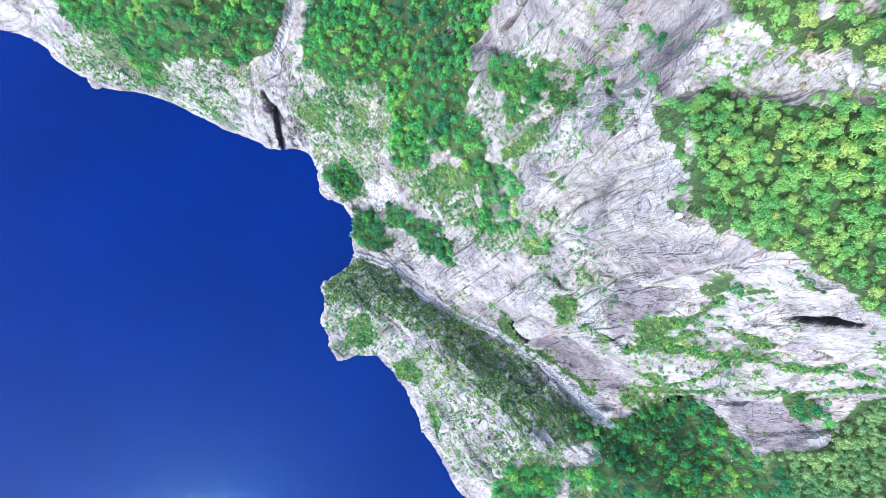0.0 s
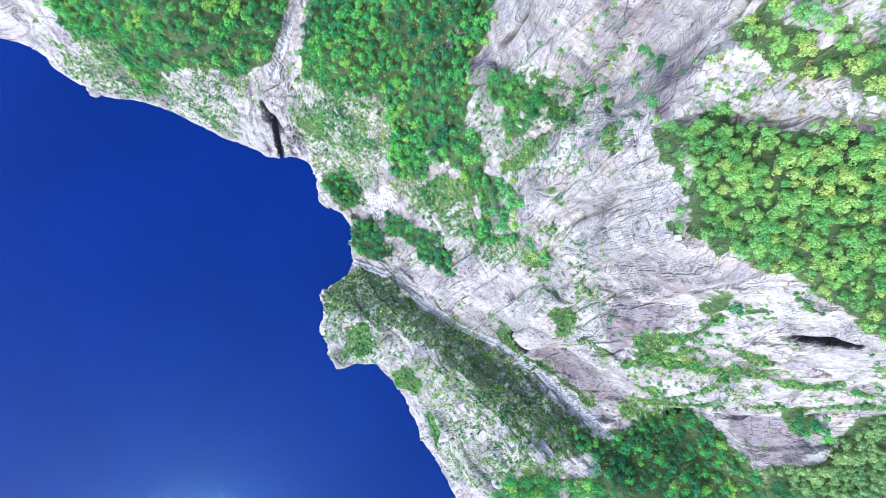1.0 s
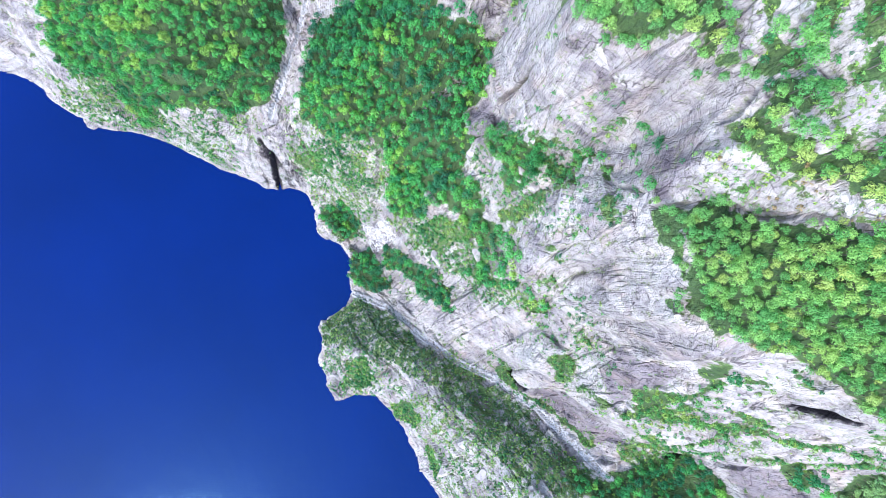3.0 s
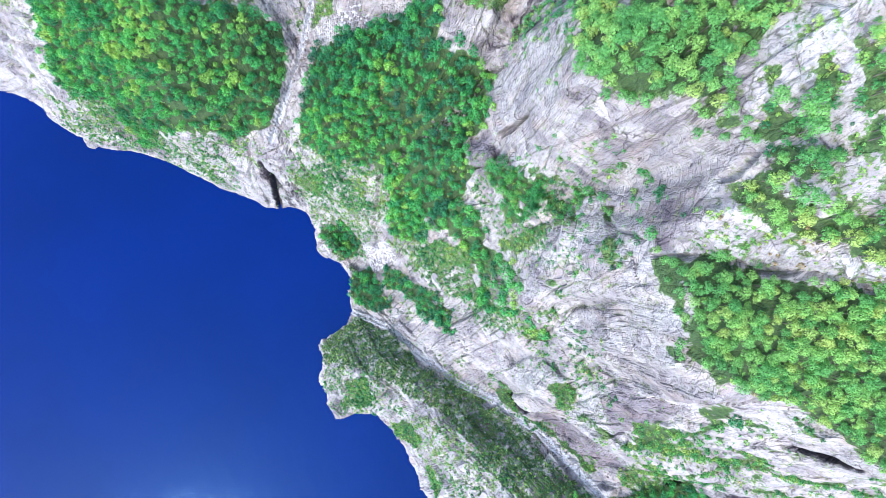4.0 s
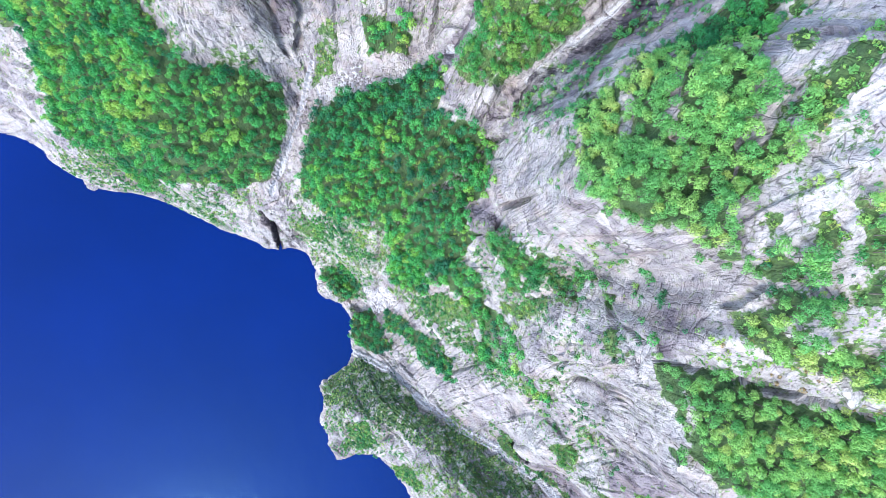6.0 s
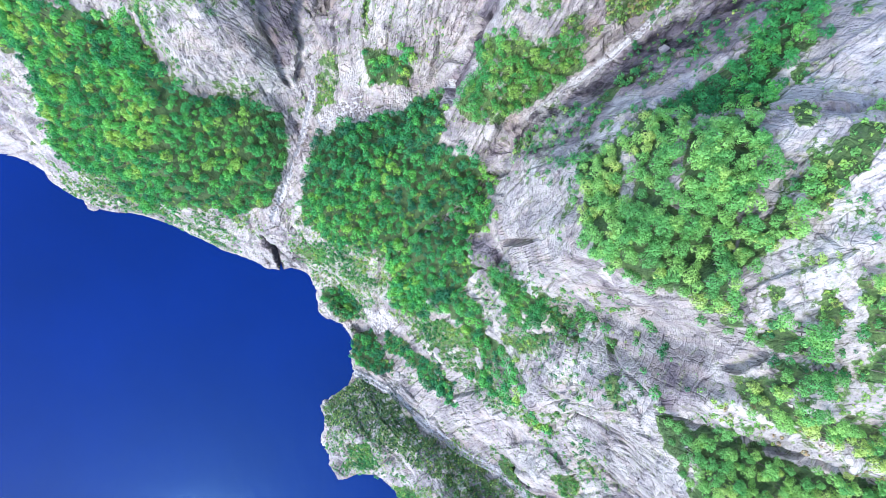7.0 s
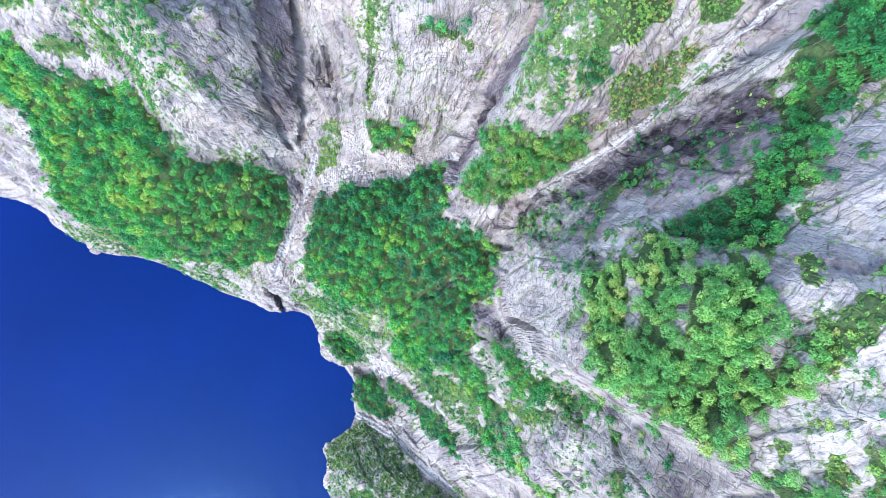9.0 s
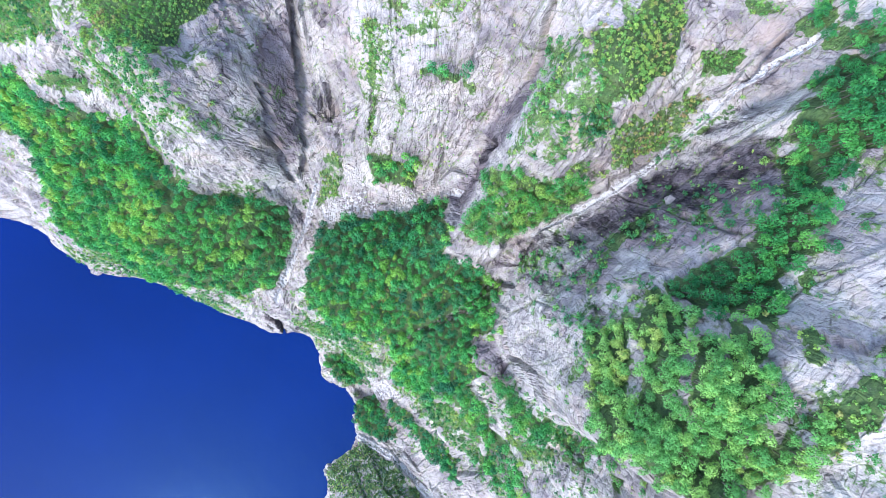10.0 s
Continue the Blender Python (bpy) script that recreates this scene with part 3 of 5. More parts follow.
    ("bench_wood", "birch", 1, [(42.6, 125.6), (46.5, 127.2), (47.5, 120.6), (48.5, 116.7), (47.5, 108.7), (47.9, 104.9), (51, 110.2), (51.1, 117.6), (52.3, 125.9), (57.8, 135.9), (60.7, 137), (71.9, 121.1), (71.3, 117.3), (70.4, 112.4), (69.1, 107.6), (68.5, 105.4), (69.3, 99.2), (68, 95.5), (63.1, 90.3), (67, 86.1), (69.6, 82.3), (73.9, 75.2), (71.5, 75.3), (67.7, 78.9), (63.1, 81.5), (58.5, 84.8), (55.5, 86.4), (52.9, 87.2), (49.5, 90.5), (44.6, 93.1), (41.2, 95.2), (39.3, 100.4), (39.9, 110.3), (40.7, 119)]),
    ("bench_wood_north", "birch", 0.95, [(39.7, 107.4), (42.4, 115.8), (45.7, 121.7), (50, 128.4), (55.8, 133.6), (62.4, 135.5), (63, 132.3), (55.4, 121.8), (57.6, 114.6), (61.3, 127.5), (71.2, 132.2), (74.1, 128.6), (72, 122.7), (71, 113.6), (66.1, 107.2), (49.9, 101), (40.1, 97.2)]),
    ("bench_slope", "bush", 0.45, [(39.4, 128), (48.2, 139.5), (56.9, 142), (62.6, 137.6), (51, 128.6), (42.9, 116), (39.2, 108.1), (39.2, 114)]),
    ("ravine_wood", "alder", 1, [(113.7, 206), (122.1, 204.3), (116.4, 176.3), (109.8, 176.6), (106.1, 170.2), (102.8, 167.1), (96.4, 159.2), (93.1, 153.3), (93, 150.1), (89.1, 145.9), (87, 140), (81.1, 134.6), (75.7, 132), (71.7, 132.8), (66.4, 133.1), (67.8, 136.4), (63.8, 137.7), (64.5, 140.7), (70.3, 142.4), (76.4, 147.4), (80.7, 149.8), (84.8, 152.1), (87.3, 158.7), (91.1, 160.9), (99.3, 172.1), (99.3, 181.8), (98.6, 190.1), (102.3, 192.8), (108.6, 201.4)]),
    ("ravine_top", "alder", 0.75, [(107, 219.9), (109.7, 222.6), (112.2, 226.7), (115.6, 221.6), (114.8, 215.5), (121, 213.8), (123, 209), (118.1, 206.1), (113.2, 207.8), (111, 213.1), (108.2, 217)]),
    ("rib_wood", "alder", 0.72, [(9.4, 169.7), (16, 173.5), (14.4, 183.8), (18.1, 184.7), (30, 180.4), (37.4, 176.5), (44, 179.4), (53, 179.5), (57.2, 172.5), (51.6, 168.4), (41.8, 162.1), (32.7, 159.9), (24.9, 154.9), (12, 156.3), (5.6, 160)]),
    ("rib_heath", "heath", 0.85, [(45.4, 218.8), (52.7, 218.5), (58, 221.9), (61.3, 232), (70.2, 232.2), (75, 222.2), (73.5, 214.3), (73.5, 208.6), (60.7, 201.9), (54.5, 199.5), (50.2, 196.1), (47.2, 196.8), (46.4, 202.2), (43.6, 207.2)]),
    ("rib_slope", "heath", 0.62, [(57.1, 191.9), (69.6, 198.1), (79.8, 204), (80.6, 207.1), (91, 203.5), (87.2, 196.9), (83.6, 191.1), (76.2, 187.5), (64.9, 181.1), (59.1, 182.4)]),
    ("rib_back", "heath", 0.85, [(83.3, 216.1), (94.5, 217.9), (98.4, 214.2), (94.1, 209.5), (86.1, 210.7)]),
    ("rib_green_a", "bush", 0.6, [(33.4, 215.3), (36.7, 210.4), (38.9, 204), (36.2, 199.7), (32.2, 203.9)]),
    ("rib_green_b", "bush", 0.5, [(27.3, 205.2), (34.8, 196.7), (38.5, 192.8), (27.6, 197.3)]),
    ("rib_green_c", "bush", 0.5, [(23.2, 186.7), (40.7, 185.3), (50.5, 187), (52.6, 191.5), (47.2, 194), (40.5, 191)]),
    ("rib_green_d", "bush", 0.65, [(18.5, 189.9), (23.2, 188.8), (42.3, 182.5), (59.9, 180.7), (56.1, 177.8)]),
    ("rib_green_e", "heath", 0.8, [(93.3, 228.6), (104, 224.6), (103.3, 222.8), (95.9, 225.7)]),
    ("rib_mix", "bush", 0.6, [(33.8, 224), (44.2, 219.6), (47.6, 198.1), (57.1, 191.9), (40, 186.7), (29.8, 188.5), (23.2, 186.7), (28.1, 203.1)]),
    ("gorge_green_a", "bush", 0.9, [(83.8, 170.3), (85.4, 168.4), (81.4, 159.5), (77.4, 158)]),
    ("gorge_green_b", "bush", 0.85, [(56.4, 153.6), (62.7, 157.5), (72.3, 165.5), (71.7, 162), (64.3, 155.2), (58.9, 150.3)]),
    ("gorge_green_c", "bush", 0.5, [(68.3, 156.9), (74.5, 158.4), (71.7, 152.8), (67, 153)]),
    ("gorge_green_d", "bush", 0.5, [(96.2, 183.6), (99.3, 181.8), (99.4, 177), (96.4, 177.6)]),
    ("gorge_green_e", "bush", 0.4, [(91, 167.4), (97.9, 170.3), (92.2, 161.6), (89.3, 160.3)]),
    ("gorge_green_f", "bush", 0.85, [(41.1, 133.3), (45.7, 135.7), (49.4, 143.4), (54.4, 149.4), (57.6, 150.4), (50.4, 139.8), (43, 132)]),
    ("gorge_green_g", "bush", 0.75, [(34.6, 142.2), (41.3, 144.9), (44.6, 147.3), (44, 140.9), (37.6, 137.1)]),
    ("gorge_green_h", "bush", 0.6, [(31.7, 149.3), (41.2, 149.7), (46.7, 153.4), (46, 145.9), (39.4, 137.4), (34.9, 134.9)]),
    ("gorge_mix", "bush", 0.3, [(71.9, 177.8), (89.5, 173), (100.3, 175.4), (92.3, 159.8), (86, 157), (75.9, 149.1), (63, 151.2)]),
    ("slab_green_a", "bush", 0.8, [(88.7, 141.5), (91.4, 146.6), (91.4, 143.1), (89.4, 138.8)]),
    ("slab_green_b", "heath", 0.8, [(79.5, 130.1), (83.5, 131.6), (81.6, 129.5)]),
    ("slab_green_c", "heath", 0.95, [(78, 127.2), (80.4, 128.5), (80.2, 126.6), (78.7, 124.7), (77.2, 125)]),
    ("slab_green_d", "birch", 0.8, [(76.8, 122.8), (80, 124.6), (79.5, 121.4), (77.4, 119.7), (79.4, 116.7), (78.1, 114.3), (76.4, 116.8)]),
    ("slab_green_e", "heath", 0.9, [(76.9, 105.9), (78.6, 111.1), (79.4, 116.7), (80.8, 119.4), (84.2, 124.1), (89.9, 123.2), (87.6, 117.7), (83.5, 114.2), (80.8, 108.7), (80.4, 104.1)]),
    ("slab_green_f", "birch", 0.8, [(88, 127.8), (96.1, 130.8), (92.4, 126.1), (87.2, 125.9)]),
    ("slab_green_g", "birch", 0.85, [(72.5, 105.4), (73.5, 108.9), (75.8, 105.2), (74.6, 99.8), (72.7, 92.9), (70.4, 93.3), (69.5, 97.1)]),
    ("slab_green_h", "bush", 0.5, [(100.3, 158.7), (103.5, 159.9), (100.9, 155.5), (98.2, 152.8), (98.2, 155.8)]),
    ("slab_green_i", "heath", 0.9, [(77.5, 110.5), (78.1, 117.7), (81.6, 116.1), (82.3, 111.2), (81, 108.4), (80.8, 105.4), (77.7, 105.7)]),
    ("slab_green_j", "birch", 0.75, [(73.4, 112.5), (75.3, 116.4), (76.5, 114.9), (74.5, 110.6)]),
    ("slab_green_k", "birch", 0.9, [(68.8, 102.9), (71, 105.9), (72.8, 104.1), (74.7, 104.9), (76.6, 102.8), (74.8, 98.7), (73.6, 95.4), (72.3, 94.7), (69.4, 98.6)]),
    ("slab_green_l", "heath", 0.75, [(71.7, 86.8), (73.9, 89.9), (76, 88), (75, 84.7), (72.9, 85.2)]),
    ("slab_green_m", "birch", 0.9, [(77, 97.3), (78.7, 97.4), (79.1, 94), (77.6, 94.4)]),
    ("slab_green_n", "heath", 0.9, [(80.2, 84.9), (80.1, 89.4), (82.6, 89), (85.5, 84.3), (86.4, 79.9), (84.9, 77.9), (81.6, 81.4)]),
    ("slab_green_o", "birch", 0.85, [(83.9, 91.9), (91.9, 86.8), (95, 75.1), (90.1, 78.5), (86.7, 85.3)]),
    ("slab_green_p", "birch", 0.95, [(71.7, 83), (75.7, 81), (81.4, 76.9), (82.3, 72.8), (77.2, 71.9), (75.1, 77.7)]),
    ("slab_green_q", "birch", 0.95, [(76.6, 71.8), (79.6, 71.8), (87.3, 66.6), (84.1, 63.9), (77.2, 65.2), (76.2, 69.6)]),
    ("slab_green_r", "birch", 0.9, [(90.2, 72.4), (95, 74.7), (96.4, 68.4), (91.8, 68.6)]),
    ("crag_wood_a", "alder", 0.95, [(22.9, 90.1), (29.3, 86), (36.2, 79.7), (44.4, 73.9), (44.2, 68), (38.2, 65.6), (40.7, 62.8), (38.1, 61.1), (32.5, 63.4), (30.5, 68.9), (25.7, 78), (22.4, 86.1)]),
    ("crag_wood_b", "bush", 0.8, [(43.7, 72.2), (49.4, 71.6), (54.2, 66.4), (51.7, 57.7), (47.3, 57.4), (47.8, 50.3), (43.2, 48.1), (38.8, 47.3), (32.4, 47.7), (30.8, 52.1), (40, 56.5), (43.5, 59.2), (49.9, 61), (45.4, 67.9)]),
    ("crag_wood_c", "alder", 0.85, [(54.7, 70.4), (62.3, 71.3), (61.3, 65.4), (54.9, 66.8)]),
    ("crag_wood_d", "bush", 0.6, [(37, 91.1), (39.8, 89.1), (41.8, 85.7), (44.9, 83.1), (40.2, 84.2)]),
    ("crag_wood_e", "bush", 0.85, [(45.4, 84.4), (52.5, 81.3), (54.7, 79.5), (46.2, 83.2)]),
    ("crag_wood_f", "bush", 0.7, [(46.7, 82.4), (52, 79.7), (53.4, 78), (47.7, 80.7)]),
    ("crack_wood", "alder", 1, [(62.3, 77.9), (65.8, 75.3), (71, 70.6), (68.7, 64.1), (67.8, 61.4), (65.5, 56.2), (65.1, 50), (63.9, 51), (65.8, 59.2), (67.3, 65.4), (65.7, 73.5)]),
    ("crack_wood_b", "bush", 0.85, [(62.1, 76.8), (64.9, 74.7), (67, 71.8), (64.5, 73.4)]),
    ("crack_wood_c", "bush", 0.9, [(65.7, 70.3), (66.5, 67.5), (65.2, 63.6)]),
    ("crag_tuft", "bush", 0.8, [(56.3, 30.2), (60.6, 29.2), (62.5, 26.5)]),
    ("stream_wood", "dark", 0.95, [(-33.3, 75.1), (-15.8, 72), (-14.2, 65.9), (-7, 55.2), (-16.9, 52.4), (-34.2, 55.4), (-36.7, 66.8)]),
    ("knoll_wood", "dark", 0.95, [(-101.8, 67.1), (-81.3, 70.9), (-66.8, 61), (-66, 49.3), (-75.9, 41), (-89.1, 50), (-103.5, 57)]),
    ("shore_wood", "dark", 0.95, [(-73.4, 29.1), (-58, 35.6), (-53.8, 26), (-48, 9.7), (-37.5, 1.4), (-58.3, -1.9), (-71.3, 0.5), (-76.3, 14.9)]),
    ("lower_wood", "dark", 0.95, [(-47.2, 36.8), (-27.2, 32.4), (-12, 21), (-1.6, 16.4), (6.4, 4.4), (10.5, -11.7), (2.5, -12), (-10.2, -3.8), (-28.2, 13.7), (-42.8, 18.7)]),
    ("slope_green_a", "bush", 0.8, [(-102.4, 102.4), (-88.5, 101.9), (-82.4, 92.2), (-96.1, 91.4), (-104.6, 98.3)]),
    ("slope_green_b", "bush", 0.5, [(-79.6, 97.9), (-49.6, 87.4), (-50.5, 76.7), (-71.7, 82.9), (-90.3, 91.1)]),
    ("mid_green_a", "bush", 0.7, [(-21.5, 48.2), (-5.1, 51.8), (15.6, 51.3), (22, 47), (16.3, 35.7), (5.9, 35.5), (2.3, 27.3), (-9.4, 37.6)]),
    ("mid_green_b", "broad", 0.7, [(17, 18.8), (35.7, 21.9), (42.8, 12.9), (38.5, 7), (23.9, 9.4)]),
    ("mid_mix", "bush", 0.4, [(-39.1, 54.5), (-9, 49.3), (5.9, 33.8), (23.3, 21.6), (38.5, 7), (50.3, -1.3), (24.4, 0.4), (6.2, 16), (-18.1, 33.2)]),
    ("cliff_green_a", "heath", 0.85, [(60, -28), (68.6, -26.4), (70.6, -36.2), (66.4, -43.8)]),
    ("cliff_green_b", "heath", 0.45, [(66.1, -10.8), (75.7, -13.4), (79.3, -16.4), (72, -20.8)]),
    ("cliff_green_c", "broad", 0.95, [(96.8, -10.4), (96.9, -7.4), (104, -9.7), (105.9, -14.6), (102.4, -17.6)]),
    ("cliff_green_d", "bush", 0.9, [(91.1, -37.3), (92.9, -28.9), (99.8, -28.3), (100.1, -34.8), (94.2, -42.6)]),
    ("path_grass", "heath", 0.7, [(-3.8, -41.5), (15, -46.8), (31.5, -58.2), (27.2, -64.4), (6.6, -58.1)]),
    ("valley_wood", "dark", 0.85, [(106.4, -100.7), (120.2, -92.3), (136.8, -80.1), (141.7, -78.6), (148.1, -90.5), (150, -99.5), (154.5, -100.7), (163.1, -111.9), (161.6, -131.1), (93.5, -155.6), (86.2, -131), (92.1, -119.8), (74.9, -110.6), (80.2, -102.6), (95.1, -107.1)]),
    ("south_wood", "pale", 1, [(181.9, -57.7), (176.5, -69.3), (179.5, -81.6), (171.3, -90.3), (162.1, -95), (154.3, -99.8), (163.1, -111.9), (164, -133.5), (209.2, -117.3)]),
    ("knoll_green", "dark", 0.85, [(156.8, -67), (166.8, -68.4), (171.8, -76.9), (164.4, -80.4), (159.2, -73.8)]),
    ("crag_foot", "bush", 0.65, [(102, -84.4), (110.4, -81.8), (120.2, -88.4), (130.8, -82), (139.4, -77.5), (136.8, -90.6), (119.7, -98.4), (106.4, -94.6)]),
    ("lee_shrubs", "shrub", 0.6, [(-100.4, -30.7), (-83.9, -9.2), (-63.1, -9), (-42.5, -17.6), (-28, -30.2), (-1.7, -48), (26.7, -60.2), (41.9, -62.9), (59.4, -79.6), (78.8, -94.5), (95.4, -105.1), (100.7, -108.5), (90.2, -115), (74.2, -119.8), (54.9, -112.2), (38.6, -101.7), (24.7, -93), (17.5, -79.4), (6.4, -71.1), (-9.8, -64.7), (-31.1, -54.3), (-58.6, -43.3), (-100.3, -47.5)]),
    ("headland_green_a", "bush", 0.75, [(-77, -58.8), (-58.8, -52.2), (-49.9, -70.9), (-68.8, -86.4), (-83.6, -81.2)]),
    ("headland_green_b", "bush", 0.9, [(-44.2, -94.6), (-27.3, -80.6), (-13.3, -91.2), (-18.8, -111.3), (-40.4, -108.7)]),
    ("headland_green_c", "bush", 0.75, [(-14.9, -108.9), (-6, -120.3), (3.4, -134.9), (-5.5, -150.4), (-13.3, -133)]),
    ("headland_mix", "bush", 0.4, [(-35.9, -67.9), (6.4, -71.1), (28.3, -89.1), (54.9, -112.2), (71, -123.7), (56, -143.1), (29.7, -159.6), (7.5, -183), (-6.4, -150), (-19.8, -112)]),
    ("headland_front", "bush", 0.35, [(-100.1, -49.8), (-63.3, -45.7), (-35.6, -56.8), (-27, -75.4), (-59.7, -90), (-88.3, -91.7), (-100.7, -76.6)]),
    ("headland_wood", "broad", 0.9, [(34.8, -170.6), (42, -140.7), (57.9, -130.5), (72.3, -136.5), (65.7, -171.3), (41.3, -197.4)]),
    ("headland_wood_b", "broad", 0.65, [(78.4, -135.6), (88.7, -129.8), (94, -155.3), (83.1, -161.6)]),
    ("summit_heath", "heath", 0.95, [(-156.7, 265.6), (-88.7, 260.5), (-92.4, 244.5), (-101, 238.5), (-102.9, 229.1), (-104.6, 223.3), (-126.8, 230.9), (-141.4, 241.1), (-149.8, 250.8)]),
    ("summit_west", "bush", 0.75, [(-205.4, 277.9), (-156.7, 265.6), (-180.3, 251.2), (-210.8, 256.3), (-248.3, 268.5)]),
    ("wall_bush_a", "broad", 0.95, [(-41.3, 202.9), (-28.1, 199.5), (-13.4, 194), (-16.8, 186), (-39.9, 187.8)]),
    ("wall_grass", "heath", 0.6, [(-67.1, 206.4), (-54.2, 204.8), (-60.7, 183.9), (-76.1, 180.9)]),
    ("crag_mix", "bush", 0.38, [(16.3, 96.3), (30.7, 90.2), (61.8, 69.6), (63.5, 76.6), (70.7, 71.6), (66, 48.9), (59.3, 40.2), (51.1, 35.7), (34.8, 45.3), (20.4, 65.2)]),
    ("cliff_mix", "bush", 0.27, [(42.8, 12.9), (60, 16.9), (68.2, 9.4), (79.3, -16.4), (89.3, -49), (71.1, -52.3), (52, -19.7)]),
    ("south_mix", "bush", 0.22, [(86.8, -43.7), (99.2, -28.4), (105.7, -14.1), (111.6, -7.1), (131.4, -21.8), (164.8, -40.7), (181.1, -58.2), (110.4, -81.8)]),
    ("slab_mix", "bush", 0.3, [(69, 123.1), (88.6, 112.4), (97.5, 66.3), (74.9, 67.1)]),
    ("step_mix", "heath", 0.3, [(69.5, 63.7), (108, 45.7), (113.9, 36.9), (70.2, 45.8)]),
    ("gorge_side_mix", "bush", 0.45, [(27, 103.4), (31.2, 140.4), (51.1, 157.6), (56.1, 148.9), (41.4, 120.5), (37.8, 101.3)]),
    ("nw_mix", "bush", 0.4, [(-176.6, 252.9), (-102, 226.2), (-94.9, 202.8), (-134.7, 193.2), (-150.9, 219.7), (-182.2, 238.6)]),
    ("wall_mix", "heath", 0.25, [(-44.9, 243.8), (-2.1, 236.1), (0.4, 187.3), (-56.3, 192.4)]),
    ("shore_mix", "bush", 0.45, [(-93.6, 125.7), (-29.4, 87.9), (-43.1, 58.4), (-63.4, 38.3), (-107.2, 72.3), (-110, 100.5)]),
    ("mid_scrub", "bush", 0.5, [(-38.5, 57.7), (-5.1, 51.8), (22, 47), (35.2, 27.6), (47.2, 0.3), (27.6, 0.4), (2.3, 23.7), (-27.1, 34.3)]),
    ("brow_mix", "bush", 0.35, [(34.8, 93.2), (40.7, 90.3), (51.3, 84.1), (61.6, 78.2), (60.2, 73.7), (42.7, 78.2)]),
    ("wall_top", "heath", 0.6, [(-5.3, 244), (0.1, 246.9), (8.2, 244.8), (6.3, 242.1)]),
]
STRIPS = [  # plants along cracks and ledges: name, kind, density, half width, line
    ("crag_crack_a", "bush", 0.85, 1.2, [(62.7, 63.2), (59.8, 52.7), (58, 46.8), (58.9, 41.3)]),
    ("crag_crack_b", "bush", 0.8, 1.2, [(56.3, 64.1), (51.2, 49.3), (51.5, 38.5)]),
    ("crag_foot_green", "broad", 0.8, 2.5, [(30.9, 30.9), (36.1, 30.1), (39.1, 18.2), (47.7, 6.4), (54, 0.3)]),
    ("crag_crack_c", "bush", 0.7, 1.4, [(47.8, 17.1), (61.5, 14.7), (65.5, 9.2)]),
    ("crag_crack_d", "bush", 0.7, 1.3, [(46.4, 33.1), (49.9, 27.6), (58.4, 24.3)]),
    ("brow_rim", "bush", 0.7, 1.1, [(62.6, 76.8), (60.2, 73.7), (52.2, 74), (42.7, 78.2), (35.2, 84.7)]),
    ("gorge_strip_a", "bush", 0.75, 1.4, [(78.8, 183), (89, 194.4), (93.3, 196.7)]),
    ("gorge_strip_b", "bush", 0.6, 1.2, [(36.3, 122.8), (43.1, 133.7), (50.4, 136.9)]),
    ("gorge_strip_c", "bush", 0.6, 0.9, [(40.3, 112.6), (42.7, 121.5), (47.7, 126.9)]),
    ("gorge_strip_d", "bush", 0.6, 1.0, [(32.1, 117), (36.3, 123.9), (40, 129.6)]),
    ("south_strip_a", "bush", 0.8, 1.9, [(90.8, -44.3), (104.5, -39.9), (112, -32.7), (115, -29.3), (122, -32.8)]),
    ("south_strip_b", "bush", 0.9, 2.5, [(89.3, -49), (96.6, -44.6), (107.2, -45.3), (124, -49.5), (137.9, -48.5), (151.8, -51.8), (155.3, -47.3)]),
    ("south_strip_c", "bush", 0.8, 1.6, [(102, -30.9), (103.5, -24.7), (104.8, -19.1)]),
    ("south_strip_d", "bush", 0.85, 1.8, [(123.5, -35.5), (129.6, -35.2), (131.4, -40.4)]),
    ("south_strip_e", "bush", 0.85, 1.4, [(109.2, -17.1), (111.1, -15.1)]),
    ("south_strip_f", "bush", 0.8, 1.0, [(127.4, -27.1), (128.1, -22.1)]),
    ("south_strip_g", "bush", 0.8, 1.9, [(107.1, -78.5), (124, -78), (137.7, -72), (151.2, -67.9), (163.1, -61.9), (170.2, -59.2), (179.4, -59.1)]),
    ("south_strip_h", "bush", 0.7, 2.3, [(106.5, -65.5), (119.1, -71.9), (125.5, -59), (132.1, -53.5)]),
    ("south_strip_i", "bush", 0.7, 1.1, [(111.6, -7.1), (116.8, -10.7), (119.5, -13.6)]),
    ("south_strip_j", "bush", 0.8, 1.4, [(161.2, -49.3), (176.9, -56)]),
    ("cliff_crack_a", "bush", 0.6, 1.5, [(32.8, -37.9), (44.8, -49.8), (56.8, -61.8)]),
    ("cliff_crack_b", "heath", 0.7, 1.5, [(75.3, -42.4), (83.4, -52.4)]),
    ("path_strip", "bush", 0.9, 3.4, [(40, -53.1), (53, -65.9), (73.6, -75.5), (85.3, -83.5), (92.1, -89.6)]),
    ("nw_strip_a", "bush", 0.8, 2.4, [(-151, 244.5), (-161.4, 237.4), (-143.7, 222.4), (-150, 210.5)]),
    ("nw_strip_b", "bush", 0.8, 1.4, [(-209.5, 240.9), (-187.6, 239.1), (-182.7, 237.5)]),
    ("nw_strip_c", "bush", 0.45, 3.2, [(-123.9, 226.5), (-111.5, 209.5), (-116.8, 199)]),
    ("nw_strip_d", "heath", 0.5, 1.5, [(-103.7, 208.7), (-96.2, 216.9), (-88, 221.2)]),
    ("wall_strip_a", "heath", 0.75, 1.7, [(-29.9, 239.4), (-31.2, 223), (-37.8, 204.2)]),
    ("wall_strip_b", "broad", 0.95, 1.6, [(-9.6, 224), (0.1, 222.9), (10.1, 219.3)]),
